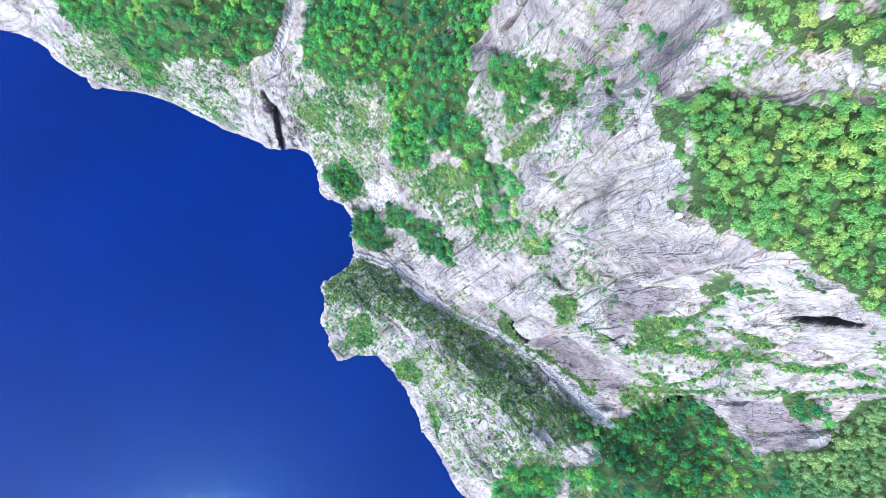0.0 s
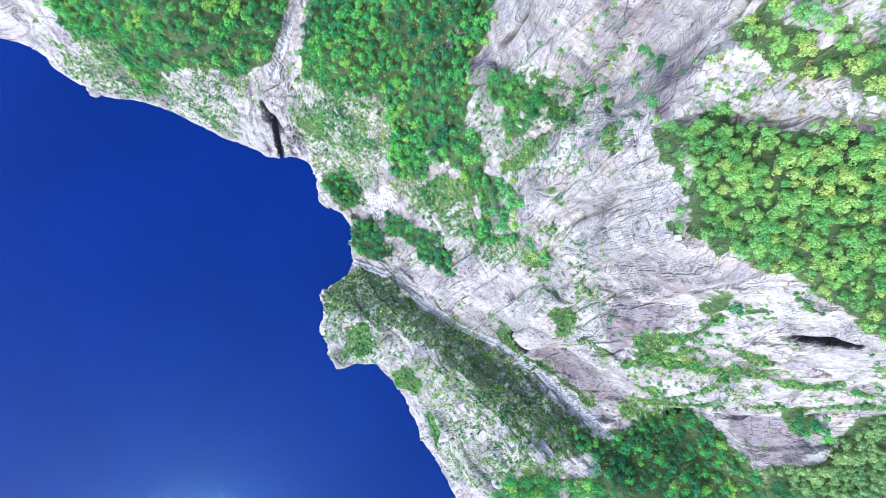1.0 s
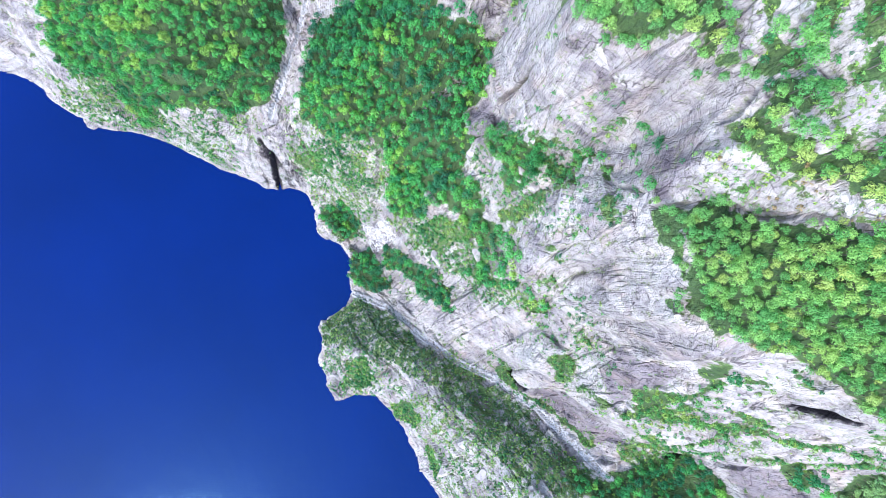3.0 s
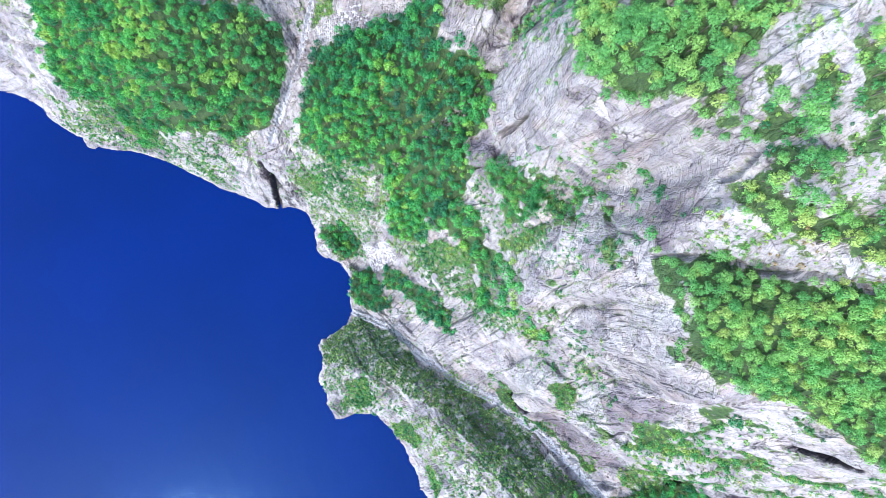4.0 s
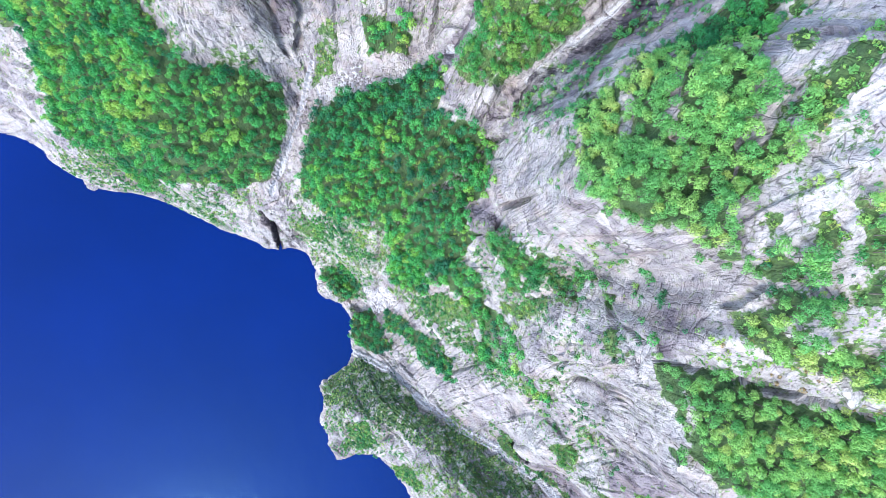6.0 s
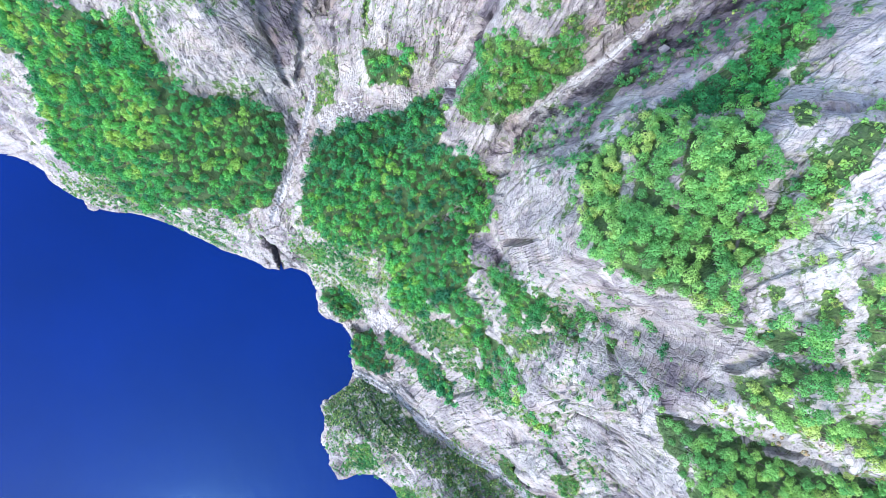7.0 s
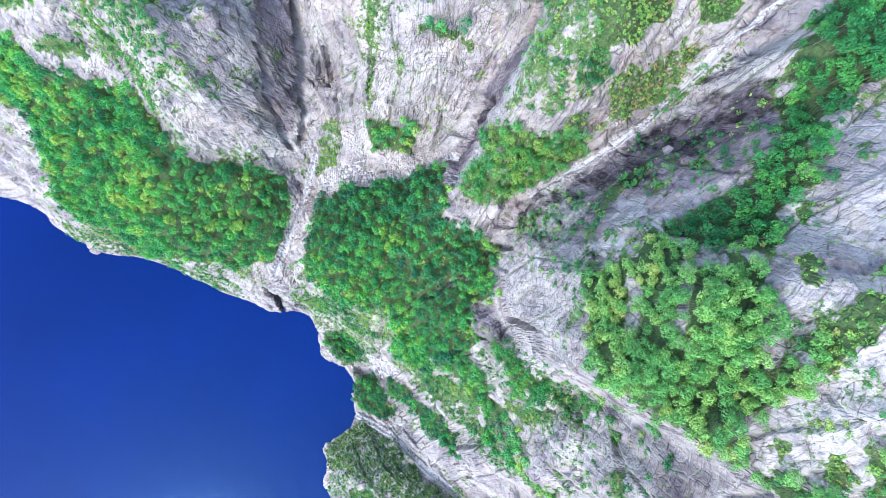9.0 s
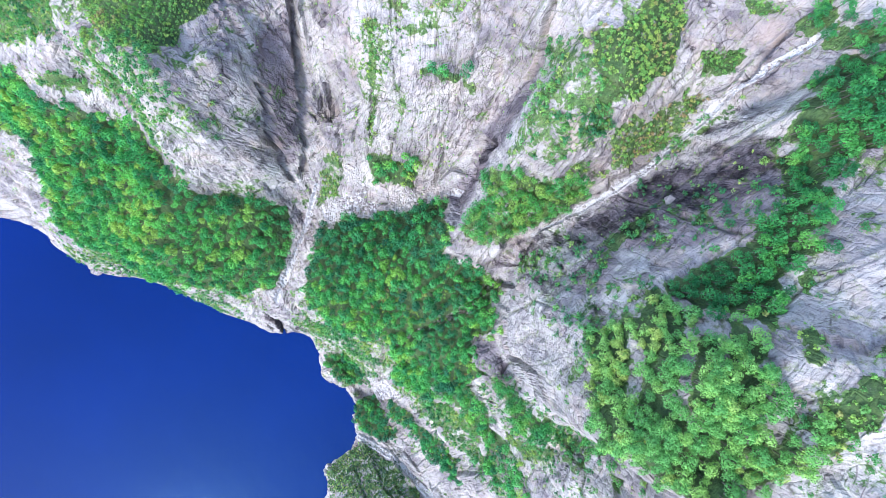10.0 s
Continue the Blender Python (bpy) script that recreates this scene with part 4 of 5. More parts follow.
    ("wall_strip_c", "heath", 0.5, 1.5, [(-22.6, 229.9), (-20, 213.6), (-27.4, 203.2)]),
    ("wall_strip_d", "heath", 0.5, 1.0, [(-46.4, 238.4), (-36.2, 226.1), (-23.5, 222.7)]),
    ("shore_strip", "bush", 0.6, 4.3, [(-278.4, 169.8), (-251.8, 154.7), (-236.3, 143.8), (-199.2, 123.3), (-178.8, 105.2)]),
]
GROOVES = [
    ("path", 1.9, 0.8, [(-76.6, -3.4), (-42.8, -13.2), (-17, -32.2), (10.9, -49.8), (38.3, -59.5), (63.6, -74.3), (82.3, -90.7), (101, -106.1)]),
    ("waterfall_stream", 1.4, 2.5, [(-74.4, 190.7), (-80, 178.4), (-87.8, 161.9), (-101, 140.8), (-112, 121.8)]),
    ("pothole", 4.6, 12, [(-129.9, 105.2), (-124.9, 99)]),
    ("shore_cleft", 2.4, 7, [(-126.7, 97.4), (-132, 91.5), (-136.3, 84.7)]),
    ("wall_chimney", 2, 9, [(-64.9, 260.4), (-67.3, 246.2), (-69.7, 227.4), (-74.2, 208.6), (-80.6, 196.2)]),
    ("wall_crack", 1.3, 5, [(-80.5, 223.9), (-84.8, 209.2), (-87.2, 200.9), (-85.1, 192.5)]),
    ("wall_joint_a", 1.2, 4, [(-58.9, 234), (-57.6, 218.4)]),
    ("wall_joint_b", 0.9, 3, [(-51.3, 224.4), (-58.3, 194.8)]),
    ("wall_joint_c", 0.9, 3, [(-33, 221.4), (-37, 208.2)]),
    ("wall_joint_d", 0.8, 2, [(-87.4, 248.1), (-81.6, 237.8), (-78.6, 235)]),
    ("slab_gully", 1.6, 4, [(35.5, 234.6), (34.1, 226.5), (32.6, 219.6), (30.4, 217.5)]),
    ("slab_gully_foot", 2.2, 5, [(17.7, 196.2), (15.6, 202.6), (12.1, 192.4), (5.1, 179), (2.1, 162.8)]),
    ("ravine_crack", 1.6, 4, [(105.4, 217.8), (101.1, 211.5), (96, 204.3)]),
    ("ravine_stream", 1, 1.2, [(38.1, 157.4), (51.8, 166.1), (67, 175.2), (77.1, 182.6), (87.2, 192.9), (95, 203.3), (104.3, 209.3), (112, 214.3)]),
    ("ravine_shadow", 3, 1, [(90.5, 192.1), (96.2, 196.5), (103.5, 201.8), (107.1, 202.8)]),
    ("brook_bed", 2.2, 3, [(6.3, 119.3), (-7.4, 109.8), (-17.1, 106.5), (-23.7, 99.2), (-32.5, 93.7), (-39.8, 91), (-45.6, 71.2), (-50.7, 49.4)]),
    ("inner_stream", 2, 4, [(28.3, 135.2), (22.9, 135.1), (6.1, 118.6), (-3, 113.3)]),
    ("slab_fissure", 0.9, 4, [(74.2, 65.7), (75.2, 68.5), (76.3, 72.2)]),
    ("slab_fissure_b", 0.6, 1, [(79.8, 102.1), (80.6, 97.7), (84, 93.8), (89.5, 89.7)]),
    ("slab_fissure_c", 0.6, 1, [(72.3, 107.5), (74.5, 105.8), (77.7, 103.6), (80.6, 101.6)]),
    ("crag_cave", 1.6, 8, [(128.9, -24.9), (130.5, -24.5), (133, -25.4)]),
    ("cliff_cave", 2.2, 8, [(46.6, -51.6), (56.1, -61.1)]),
    ("foot_cave", 1.8, 6, [(127.4, -85.9), (132.2, -82.9)]),
    ("brow_cave", 1.6, 6, [(29, 102.4), (32.2, 101.2)]),
    ("crag_crack_a", 1, 2.5, [(56.3, 64.1), (51.2, 49.3), (51.8, 38.4)]),
    ("crag_crack_b", 1, 2.5, [(62.7, 63.2), (59.8, 52.7), (57.9, 46.4), (59, 40.3)]),
    ("crag_crack_c", 0.8, 2, [(49, 35.6), (50.8, 48.4)]),
    ("crag_crack_d", 0.8, 2, [(60.8, 55.1), (62, 54.5), (64.6, 50.2)]),
    ("crag_base", 0.8, 1, [(36.6, 41.6), (36.8, 22.9), (43.6, 14.2), (49.4, 4.9)]),
    ("cliff_seam", 0.6, 0.6, [(67.3, 20.9), (69.4, 13.2), (80, -1.4), (81.6, -1.9), (82.7, -1.2)]),
    ("cliff_seam_b", 0.6, 0.6, [(67, 23.6), (67.7, 25.1), (70, 24.1), (71.1, 19.4)]),
    ("cliff_seam_c", 0.6, 0.6, [(67.2, 16.2), (69.5, 7), (76, 2.6), (79.8, 0.2)]),
    ("step_gap", 1, 3, [(66.9, 45.4), (75.2, 44.4), (86.3, 41.5), (93.7, 40.7), (101.4, 38.7), (112.5, 36.7)]),
    ("crag_brow", 0.8, 0.8, [(35.4, 83.6), (43.1, 77.1), (54.3, 73.2), (61.7, 73.6)]),
]
SCREES = [
    [(-33, 184), (-24, 187), (-16, 183), (-19, 174), (-27, 173), (-32, 179)],
    [(-73, 180), (-58, 185), (-37, 179), (-40, 170), (-58, 174), (-70, 164)],
    [(-55, 199), (-48, 198), (-44, 186), (-51, 185)],
    [(-11, 188), (6, 181), (3, 180), (-11, 183)],
    [(-65, 53), (-37, 54), (-34, 41), (-56, 30)],
]
# grey slabs and faces; the ravine outlines put shade into the rock tone
WEATHERED_SHADED = [
    [(67.9, 62.6), (70.5, 64.1), (68.7, 54.7), (69.4, 45.9), (66, 49.6)],
    [(81.8, -14.3), (98.6, -16.4), (94.5, -24.7), (84.6, -46.8), (82, -36.9)],
    [(16, 105), (24.4, 106.5), (29.2, 95), (24.1, 82.7), (16.7, 88.6)],
    [(49.6, 160.3), (65.1, 172), (80.7, 176.2), (90.9, 175.3), (87.4, 168.3), (74.2, 162.3), (56.2, 153.2), (49.4, 153.6)],
    [(70.4, 175.9), (93.3, 184), (99.3, 181.8), (98.3, 170.2), (84.8, 153.7), (75.5, 150.8), (60.5, 151.1), (49.1, 136.3), (41.8, 135.1)],
    [(2.5, 178.3), (15.6, 202.6), (26.6, 216.9), (31, 218.6), (31.3, 213.1), (26.3, 203.3), (18.7, 192.6), (5.9, 167.7)],
    [(-81.6, 242.6), (-64.2, 261.9), (-69.7, 227.4), (-80, 199.1), (-87.9, 200.5), (-79.9, 224)],
    [(22.4, 39.4), (31.8, 35), (31.7, 18.5), (23.3, 23.3)],
    [(56.1, -61.1), (72.4, -50.9), (97.9, -72.4), (110.4, -81.8), (95.9, -90), (79.7, -80.8)],
    [(146.8, -75.1), (157.2, -71), (169.1, -82.2), (161.8, -93), (153.3, -96.3), (149.1, -86.4)],
    [(14.5, -64), (34.3, -63.5), (40.9, -76.7), (25.1, -79.4)],
    [(53, -97.6), (78.8, -94.5), (78.8, -107.8), (58.4, -112.2)],
    [(-231.8, 157.2), (-221.2, 146.8), (-211.6, 123.6), (-248.3, 133.2), (-271.2, 148.6)],
]
# black-streaked damp rock, with the shade of the ravine walls painted in
WET_SHADED = [
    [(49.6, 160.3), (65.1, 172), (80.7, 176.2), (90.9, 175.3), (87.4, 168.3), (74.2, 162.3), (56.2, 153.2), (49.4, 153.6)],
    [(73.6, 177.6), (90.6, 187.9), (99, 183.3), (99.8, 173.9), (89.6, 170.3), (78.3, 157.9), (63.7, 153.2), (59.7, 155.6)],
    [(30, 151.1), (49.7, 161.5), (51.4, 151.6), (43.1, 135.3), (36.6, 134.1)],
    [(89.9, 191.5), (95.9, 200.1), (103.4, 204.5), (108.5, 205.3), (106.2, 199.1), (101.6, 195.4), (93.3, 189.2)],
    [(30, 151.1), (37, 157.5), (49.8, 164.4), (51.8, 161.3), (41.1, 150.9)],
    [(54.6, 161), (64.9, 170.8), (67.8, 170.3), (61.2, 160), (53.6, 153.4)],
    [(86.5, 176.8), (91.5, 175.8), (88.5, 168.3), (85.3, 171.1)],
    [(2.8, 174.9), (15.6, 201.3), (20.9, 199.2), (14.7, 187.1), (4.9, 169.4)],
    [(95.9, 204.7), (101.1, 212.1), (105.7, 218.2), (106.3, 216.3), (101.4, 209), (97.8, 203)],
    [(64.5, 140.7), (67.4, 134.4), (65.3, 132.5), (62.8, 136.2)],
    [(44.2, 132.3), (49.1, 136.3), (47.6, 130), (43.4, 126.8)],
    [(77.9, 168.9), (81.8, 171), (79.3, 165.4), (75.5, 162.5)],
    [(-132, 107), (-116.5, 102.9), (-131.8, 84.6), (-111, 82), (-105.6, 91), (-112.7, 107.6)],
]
STONY = [
    [(-45, -100), (-10, -90), (25, -77), (42, -102), (44, -150), (17, -197), (-11, -162)],
    [(-91, -56), (-40, -64), (-48, -85), (-88, -88)],
    [(-34, 46), (7, 52), (25, 8), (0, 0)],
    [(20, 83), (39, 65), (40, 49), (30, 53)],
    [(-78, -19), (-37, -30), (7, -53), (45, -76), (70, -100), (43, -89), (-2, -68), (-54, -47)],
]
CLEARINGS = [
    [(55.9, 119), (57.3, 116.5), (57.1, 112.2), (58.9, 107.3), (60.5, 105.5), (57.5, 105.4), (55.6, 108.7), (55.2, 113.1)],
    [(50.9, 125.8), (50.8, 117.9), (48.8, 107.6), (49, 105.1), (47.4, 105.1), (49, 114.7)],
    [(50.7, 123.7), (52.4, 125.6), (50.6, 118.4), (50.7, 112.8), (47.8, 106.9), (47.5, 110.3), (49.1, 117.7)],
    [(63, 132.3), (64.7, 131), (58.5, 122.5), (56.6, 118.6), (57.4, 111.5), (59.8, 107.9), (57.1, 107.7), (55, 113.5), (56.2, 122)],
    [(64.5, 132.2), (72.2, 134), (68.6, 127.9), (64, 120.8), (63.2, 122), (66.4, 127.8), (62.9, 128.6)],
    [(71.1, 38.4), (73.1, 34.9), (73.9, 29.9), (73.3, 25), (72.5, 29.1)],
    [(74.6, 128.6), (80.2, 131.3), (76.1, 124.8), (74.2, 111.8), (72.6, 104.7), (70.7, 108.3)],
]

# lake bed and the mountains round about: x, y, height
FAR_LAND = [
    (-250, 60, -40), (-180, 0, -55), (-160, -100, -55), (-80, -160, -35), (-50, -230, -40), (-420, 100, -40), (-520, -300, -80), (-120, -420, -70),
    (-700, 0, -80), (-330, 330, 190), (-500, 380, 160), (-200, 340, 300), (-80, 330, 310), (20, 320, 340), (120, 300, 370), (220, 220, 400),
    (200, 120, 420), (190, 40, 395), (230, -60, 330), (260, -150, 260), (120, -230, 170), (200, -260, 220), (70, -230, 105), (130, -380, 170),
    (330, -300, 300), (400, 0, 460), (400, 300, 470), (0, 600, 430), (-400, 650, 380), (-700, 600, 250), (500, -600, 320), (250, -700, 240), (700, 300, 560),
]


def resample(line, step):
    """Points about every step metres along a broken line."""
    out = [line[0]]
    for a, b in zip(line, line[1:]):
        n = max(1, round(math.dist(a[:2], b[:2]) / step))
        out += [tuple(p + (q - p) * i / n for p, q in zip(a, b)) for i in range(1, n + 1)]
    return out


def land_solver():
    """Smooth surface over all breaks of slope (multiquadrics with a little slack)."""
    lines = [(x, y, 0.0) for x, y in resample(SHORE, 9)]
    for line in LAND.values():
        lines += resample(line, 6)
    lines, spots = np.array(lines), np.array([p for area in SPOT_HEIGHTS.values() for p in area])
    apart = np.hypot(lines[:, None, 0] - spots[:, 0], lines[:, None, 1] - spots[:, 1]).min(1)
    ctrl = np.vstack([lines[(apart > 5.0) | (lines[:, 2] == 0)], spots, np.array(FAR_LAND, float)])
    xy, soft = ctrl[:, :2], 4.0
    d = np.sqrt(((xy[:, None] - xy[None]) ** 2).sum(2) + soft)
    n = len(ctrl)
    a = np.zeros((n + 1, n + 1))
    a[:n, :n] = -d + 0.4 * np.eye(n)
    a[:n, n] = a[n, :n] = 1
    w = np.linalg.solve(a, np.r_[ctrl[:, 2], 0])

    def height(x, y):
        x, y = np.asarray(x, float), np.asarray(y, float)
        flat_x, flat_y, out = x.ravel(), y.ravel(), np.empty(x.size)
        for i in range(0, x.size, 20000):
            dx = flat_x[i:i + 20000, None] - xy[:, 0]
            dy = flat_y[i:i + 20000, None] - xy[:, 1]
            out[i:i + 20000] = -np.sqrt(dx * dx + dy * dy + soft) @ w[:n] + w[n]
        return out.reshape(x.shape)
    return height


def hashed(i, j, k, s):
    """0..1 for whole-number cells."""
    h = (i.astype(np.int64) * 374761393 + j.astype(np.int64) * 668265263 + k.astype(np.int64) * 2147483647 + s * 974711) & 0xFFFFFFFF
    h = ((h ^ (h >> 13)) * 1274126177) & 0xFFFFFFFF
    h = ((h ^ (h >> 16)) * 2246822519) & 0xFFFFFFFF
    return ((h ^ (h >> 15)) & 0xFFFFFF) / float(0x1000000)


def value_noise(p, size, octaves=4, seed=0, gain=0.5):
    """Fractal noise about 0, roughly -1..1."""
    total, amp, q = np.zeros(len(p)), 1.0, p / size
    for o in range(octaves):
        c = np.floor(q).astype(np.int64)
        f = q - c
        f = f * f * (3 - 2 * f)
        acc = 0
        for dx in (0, 1):
            for dy in (0, 1):
                for dz in (0, 1):
                    wgt = (f[:, 0] if dx else 1 - f[:, 0]) * (f[:, 1] if dy else 1 - f[:, 1]) * (f[:, 2] if dz else 1 - f[:, 2])
                    acc = acc + wgt * hashed(c[:, 0] + dx, c[:, 1] + dy, c[:, 2] + dz, seed + o)
        total += amp * (acc * 2 - 1)
        amp *= gain
        q = q * 2.03 + 17.1
    return total


def blocks(p, turn, sizes, seed):
    """Joint blocks in three sets of joints, the first across the lie of the rock: a height for each block, its tilted face, and the metres to the joint."""
    c, n = np.cos(turn), np.sin(turn)
    su, sv, sw = sizes
    wob = value_noise(p, su * 5.0, 2, seed + 7) * 0.45
    u = (-p[:, 0] * n + p[:, 1] * c) / su + wob
    iu = np.floor(u)
    o = np.zeros(len(p), np.int64)
    v = (p[:, 0] * c + p[:, 1] * n) / sv + wob * 0.4 + 7 * hashed(iu, o, o, seed)
    iv = np.floor(v)
    w = p[:, 2] / sw + wob * 0.5 + 5 * hashed(iu, iv, o, seed + 1)
    iw = np.floor(w)
    val = hashed(iu, iv, iw, seed + 2) - 0.5
    fu, fv, fw = u - iu, v - iv, w - iw
    tilt = (fu - 0.5) * (hashed(iu, iv, iw, seed + 3) - 0.25) * 1.6 + (fv - 0.5) * (hashed(iu, iv, iw, seed + 4) - 0.5)
    edge = np.minimum(np.minimum(np.minimum(fu, 1 - fu) * su, np.minimum(fv, 1 - fv) * sv), np.minimum(fw, 1 - fw) * sw)
    body = smooth(0.0, 0.09 * su + 0.35, edge)
    return val * body, tilt * body, edge, (u, v, w)


def line_distance(x, y, line):
    """Distance to a broken line in plan."""
    best = np.full(x.shape, 1e9)
    for (ax, ay), (bx, by) in zip(line, line[1:]):
        ux, uy = bx - ax, by - ay
        s = np.clip(((x - ax) * ux + (y - ay) * uy) / (ux * ux + uy * uy), 0, 1)
        best = np.minimum(best, np.hypot(x - ax - s * ux, y - ay - s * uy))
    return best


def inside_distance(x, y, ring):
    """Distance to an outline in plan, positive inside."""
    d = line_distance(x, y, list(ring) + [ring[0]])
    odd = np.zeros(x.shape, bool)
    for (ax, ay), (bx, by) in zip(ring, list(ring[1:]) + [ring[0]]):
        if ay != by:
            odd ^= ((ay > y) != (by > y)) & (x < (bx - ax) * (y - ay) / (by - ay) + ax)
    return np.where(odd, d, -d)


def growth(x, y, line, width):
    """Metres inside a wood's outline or, with a width, a strip along a line."""
    return width - line_distance(x, y, line) if width else inside_distance(x, y, line)


def fray(x, y, z):
    """How far the edges of woods wander, less on the small ledges high up."""
    f = np.c_[x, y, np.zeros(len(x))]
    wide = value_noise(f, 9.0, 4, 40) * 1.8 + value_noise(f, 26.0, 2, 44) * 1.6
    fine = value_noise(f, 3.0, 3, 47) * 1.1 + value_noise(f, 7.0, 2, 49) * 0.9
    high = smooth(120.0, 330.0, z)
    return wide * (1 - high) + fine


def near(x, y, line, reach):
    """Which places lie in the box round a line."""
    xs, ys = [q[0] for q in line], [q[1] for q in line]
    return (x > min(xs) - reach) & (x < max(xs) + reach) & (y > min(ys) - reach) & (y < max(ys) + reach)


def steps(stops):
    """Grid lines: (start, spacing) pairs, the last one closes."""
    out = []
    for (a, s), (b, _) in zip(stops, stops[1:]):
        out += list(np.linspace(a, b, max(1, round((b - a) / s)), endpoint=False))
    return np.array(out + [stops[-1][0]])


def smooth(a, b, v):
    s = np.clip((v - a) / (b - a), 0.0, 1.0)
    return s * s * (3 - 2 * s)

# ---- end of the lie of the land ----

# ---- ground: one sheet of rock and turf, and the fjord ----
def mesh_object(name, verts, faces, mats, parent=None, smooth_shade=False):
    """A mesh from arrays of points and of quads or triangles."""
    verts, faces = np.asarray(verts, np.float32), np.asarray(faces, np.int32)
    n = faces.shape[1]
    me = bpy.data.meshes.new(name)
    me.vertices.add(len(verts))
    me.vertices.foreach_set("co", verts.ravel())
    me.loops.add(faces.size)
    me.loops.foreach_set("vertex_index", faces.ravel())
    me.polygons.add(len(faces))
    me.polygons.foreach_set("loop_start", np.arange(0, faces.size, n, dtype=np.int32))
    me.polygons.foreach_set("loop_total", np.full(len(faces), n, np.int32))
    me.polygons.foreach_set("use_smooth", np.full(len(faces), smooth_shade))
    me.update(calc_edges=True)
    for m in mats if isinstance(mats, (list, tuple)) else [mats]:
        me.materials.append(m)
    ob = new(name, me)
    if parent:
        ob.parent = parent
    return ob


def give(ob, name, values):
    ob.data.attributes.new(name, "FLOAT", "POINT").data.foreach_set("value", np.asarray(values, np.float32))


height_at = land_solver()
GX = steps([(-900, 60), (-480, 12), (-340, 1.3), (-60, 0.95), (15, 0.6), (22, 0.36), (100, 0.6), (135, 0.85), (200, 3), (260, 15), (500, 60), (900, 60)])
GY = steps([(-900, 60), (-420, 15), (-215, 3), (-165, 1.0), (-60, 0.6), (235, 0.9), (275, 3), (340, 15), (540, 60), (900, 60)])
mx, my = np.meshgrid(GX, GY)
mz = height_at(mx, my)
# land stays dry and the bed stays under water
shore_d = inside_distance(mx, my, SHORE + [(2500, -800), (2500, 2500), (-700, 2500)])
mz = np.where(shore_d > 0, np.maximum(mz, np.minimum(0.35 * shore_d, 3.0)), np.minimum(mz, np.maximum(0.8 * shore_d, -12.0)))

# how much plants cover the ground, where gravel lies, and rock darkened by wetness and painted shade
shape = mx.shape
px, py, pz = mx.ravel(), my.ravel(), mz.ravel()
flat = np.c_[px, py, np.zeros(len(px))]
gy_, gx_ = np.gradient(mz, GY, GX)
slope_z = (1 / np.sqrt(1 + gx_ ** 2 + gy_ ** 2)).ravel()
frayed = fray(px, py, pz)
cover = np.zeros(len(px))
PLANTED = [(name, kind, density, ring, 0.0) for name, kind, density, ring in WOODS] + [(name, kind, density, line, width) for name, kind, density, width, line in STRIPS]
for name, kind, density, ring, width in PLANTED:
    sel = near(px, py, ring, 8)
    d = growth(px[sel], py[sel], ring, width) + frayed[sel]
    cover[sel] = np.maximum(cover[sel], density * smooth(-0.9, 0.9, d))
cover *= smooth(0.14, 0.3, slope_z)
for ring in CLEARINGS:
    sel = near(px, py, ring, 4)
    cover[sel] *= smooth(1.0, -1.0, inside_distance(px[sel], py[sel], ring) + 0.2 * frayed[sel])
ledge = value_noise(np.c_[px, py, pz * 0.6], 16.0, 5, 60, 0.6)
cover = np.maximum(cover, 0.5 * smooth(0.3, 0.75, ledge + 0.5 * (slope_z - 0.55)) * smooth(1.5, 6, pz))
gravel, wet_shade, groove = np.zeros(len(px)), np.zeros(len(px)), np.zeros(len(px))
for name, width, depth, line in GROOVES:
    sel = near(px, py, line, width * 3 + 3)
    d = line_distance(px[sel], py[sel], line) + 0.25 * width * value_noise(flat[sel], 5.0, 3, 70)
    groove[sel] = np.maximum(groove[sel], depth * (1 - smooth(0.15 * width, width, d)))
    if name in ("path", "waterfall_stream", "ravine_stream"):
        gravel[sel] = np.maximum(gravel[sel], 1 - smooth(0.7 * width, 1.6 * width, d))
        cover[sel] *= smooth(0.6 * width, 1.6 * width, d)
    # shade inside the pothole and cave mouths, put into the rock colour
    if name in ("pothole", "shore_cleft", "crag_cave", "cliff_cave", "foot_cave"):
        wet_shade[sel] = np.maximum(wet_shade[sel], 1 - smooth(0.6 * width, 1.4 * width, d))
for ring in SCREES:
    sel = near(px, py, ring, 6)
    d = inside_distance(px[sel], py[sel], ring) + 0.6 * frayed[sel]
    s = smooth(-1.0, 1.0, d)
    gravel[sel] = np.maximum(gravel[sel], s)
    cover[sel] *= 1 - s

weathered_shade = np.zeros(len(px))
streaky = value_noise(np.c_[px, py, pz * 0.15], 5.0, 4, 33)
for ring in WET_SHADED:
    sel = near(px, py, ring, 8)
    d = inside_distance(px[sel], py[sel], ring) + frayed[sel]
    wet_shade[sel] = np.maximum(wet_shade[sel], 0.62 * smooth(-1.5, 2.0, d) * smooth(-0.7, 0.2, streaky[sel]))
for ring in WEATHERED_SHADED:
    sel = near(px, py, ring, 8)
    weathered_shade[sel] = np.maximum(weathered_shade[sel], smooth(-2.0, 2.0, inside_distance(px[sel], py[sel], ring) + 0.7 * frayed[sel]))

# rock relief along the normal: swells, joint blocks at three sizes, open joints
LIE = [(-220, 130, -28), (-150, 225, -55), (-95, 215, -62), (-30, 215, 88), (30, 190, 58), (75, 160, 40), (60, 110, 55), (90, 90, 38), (55, 60, 72), (60, 10, 60), (45, -25, 40), (110, -45, 14), (150, -70, 20), (20, -110, -42), (-60, -60, -35), (-60, 80, -60), (10, 30, 50)]
which, best = np.zeros(len(px), int), np.full(len(px), 1e9)
for i, (a, b, turn) in enumerate(LIE):
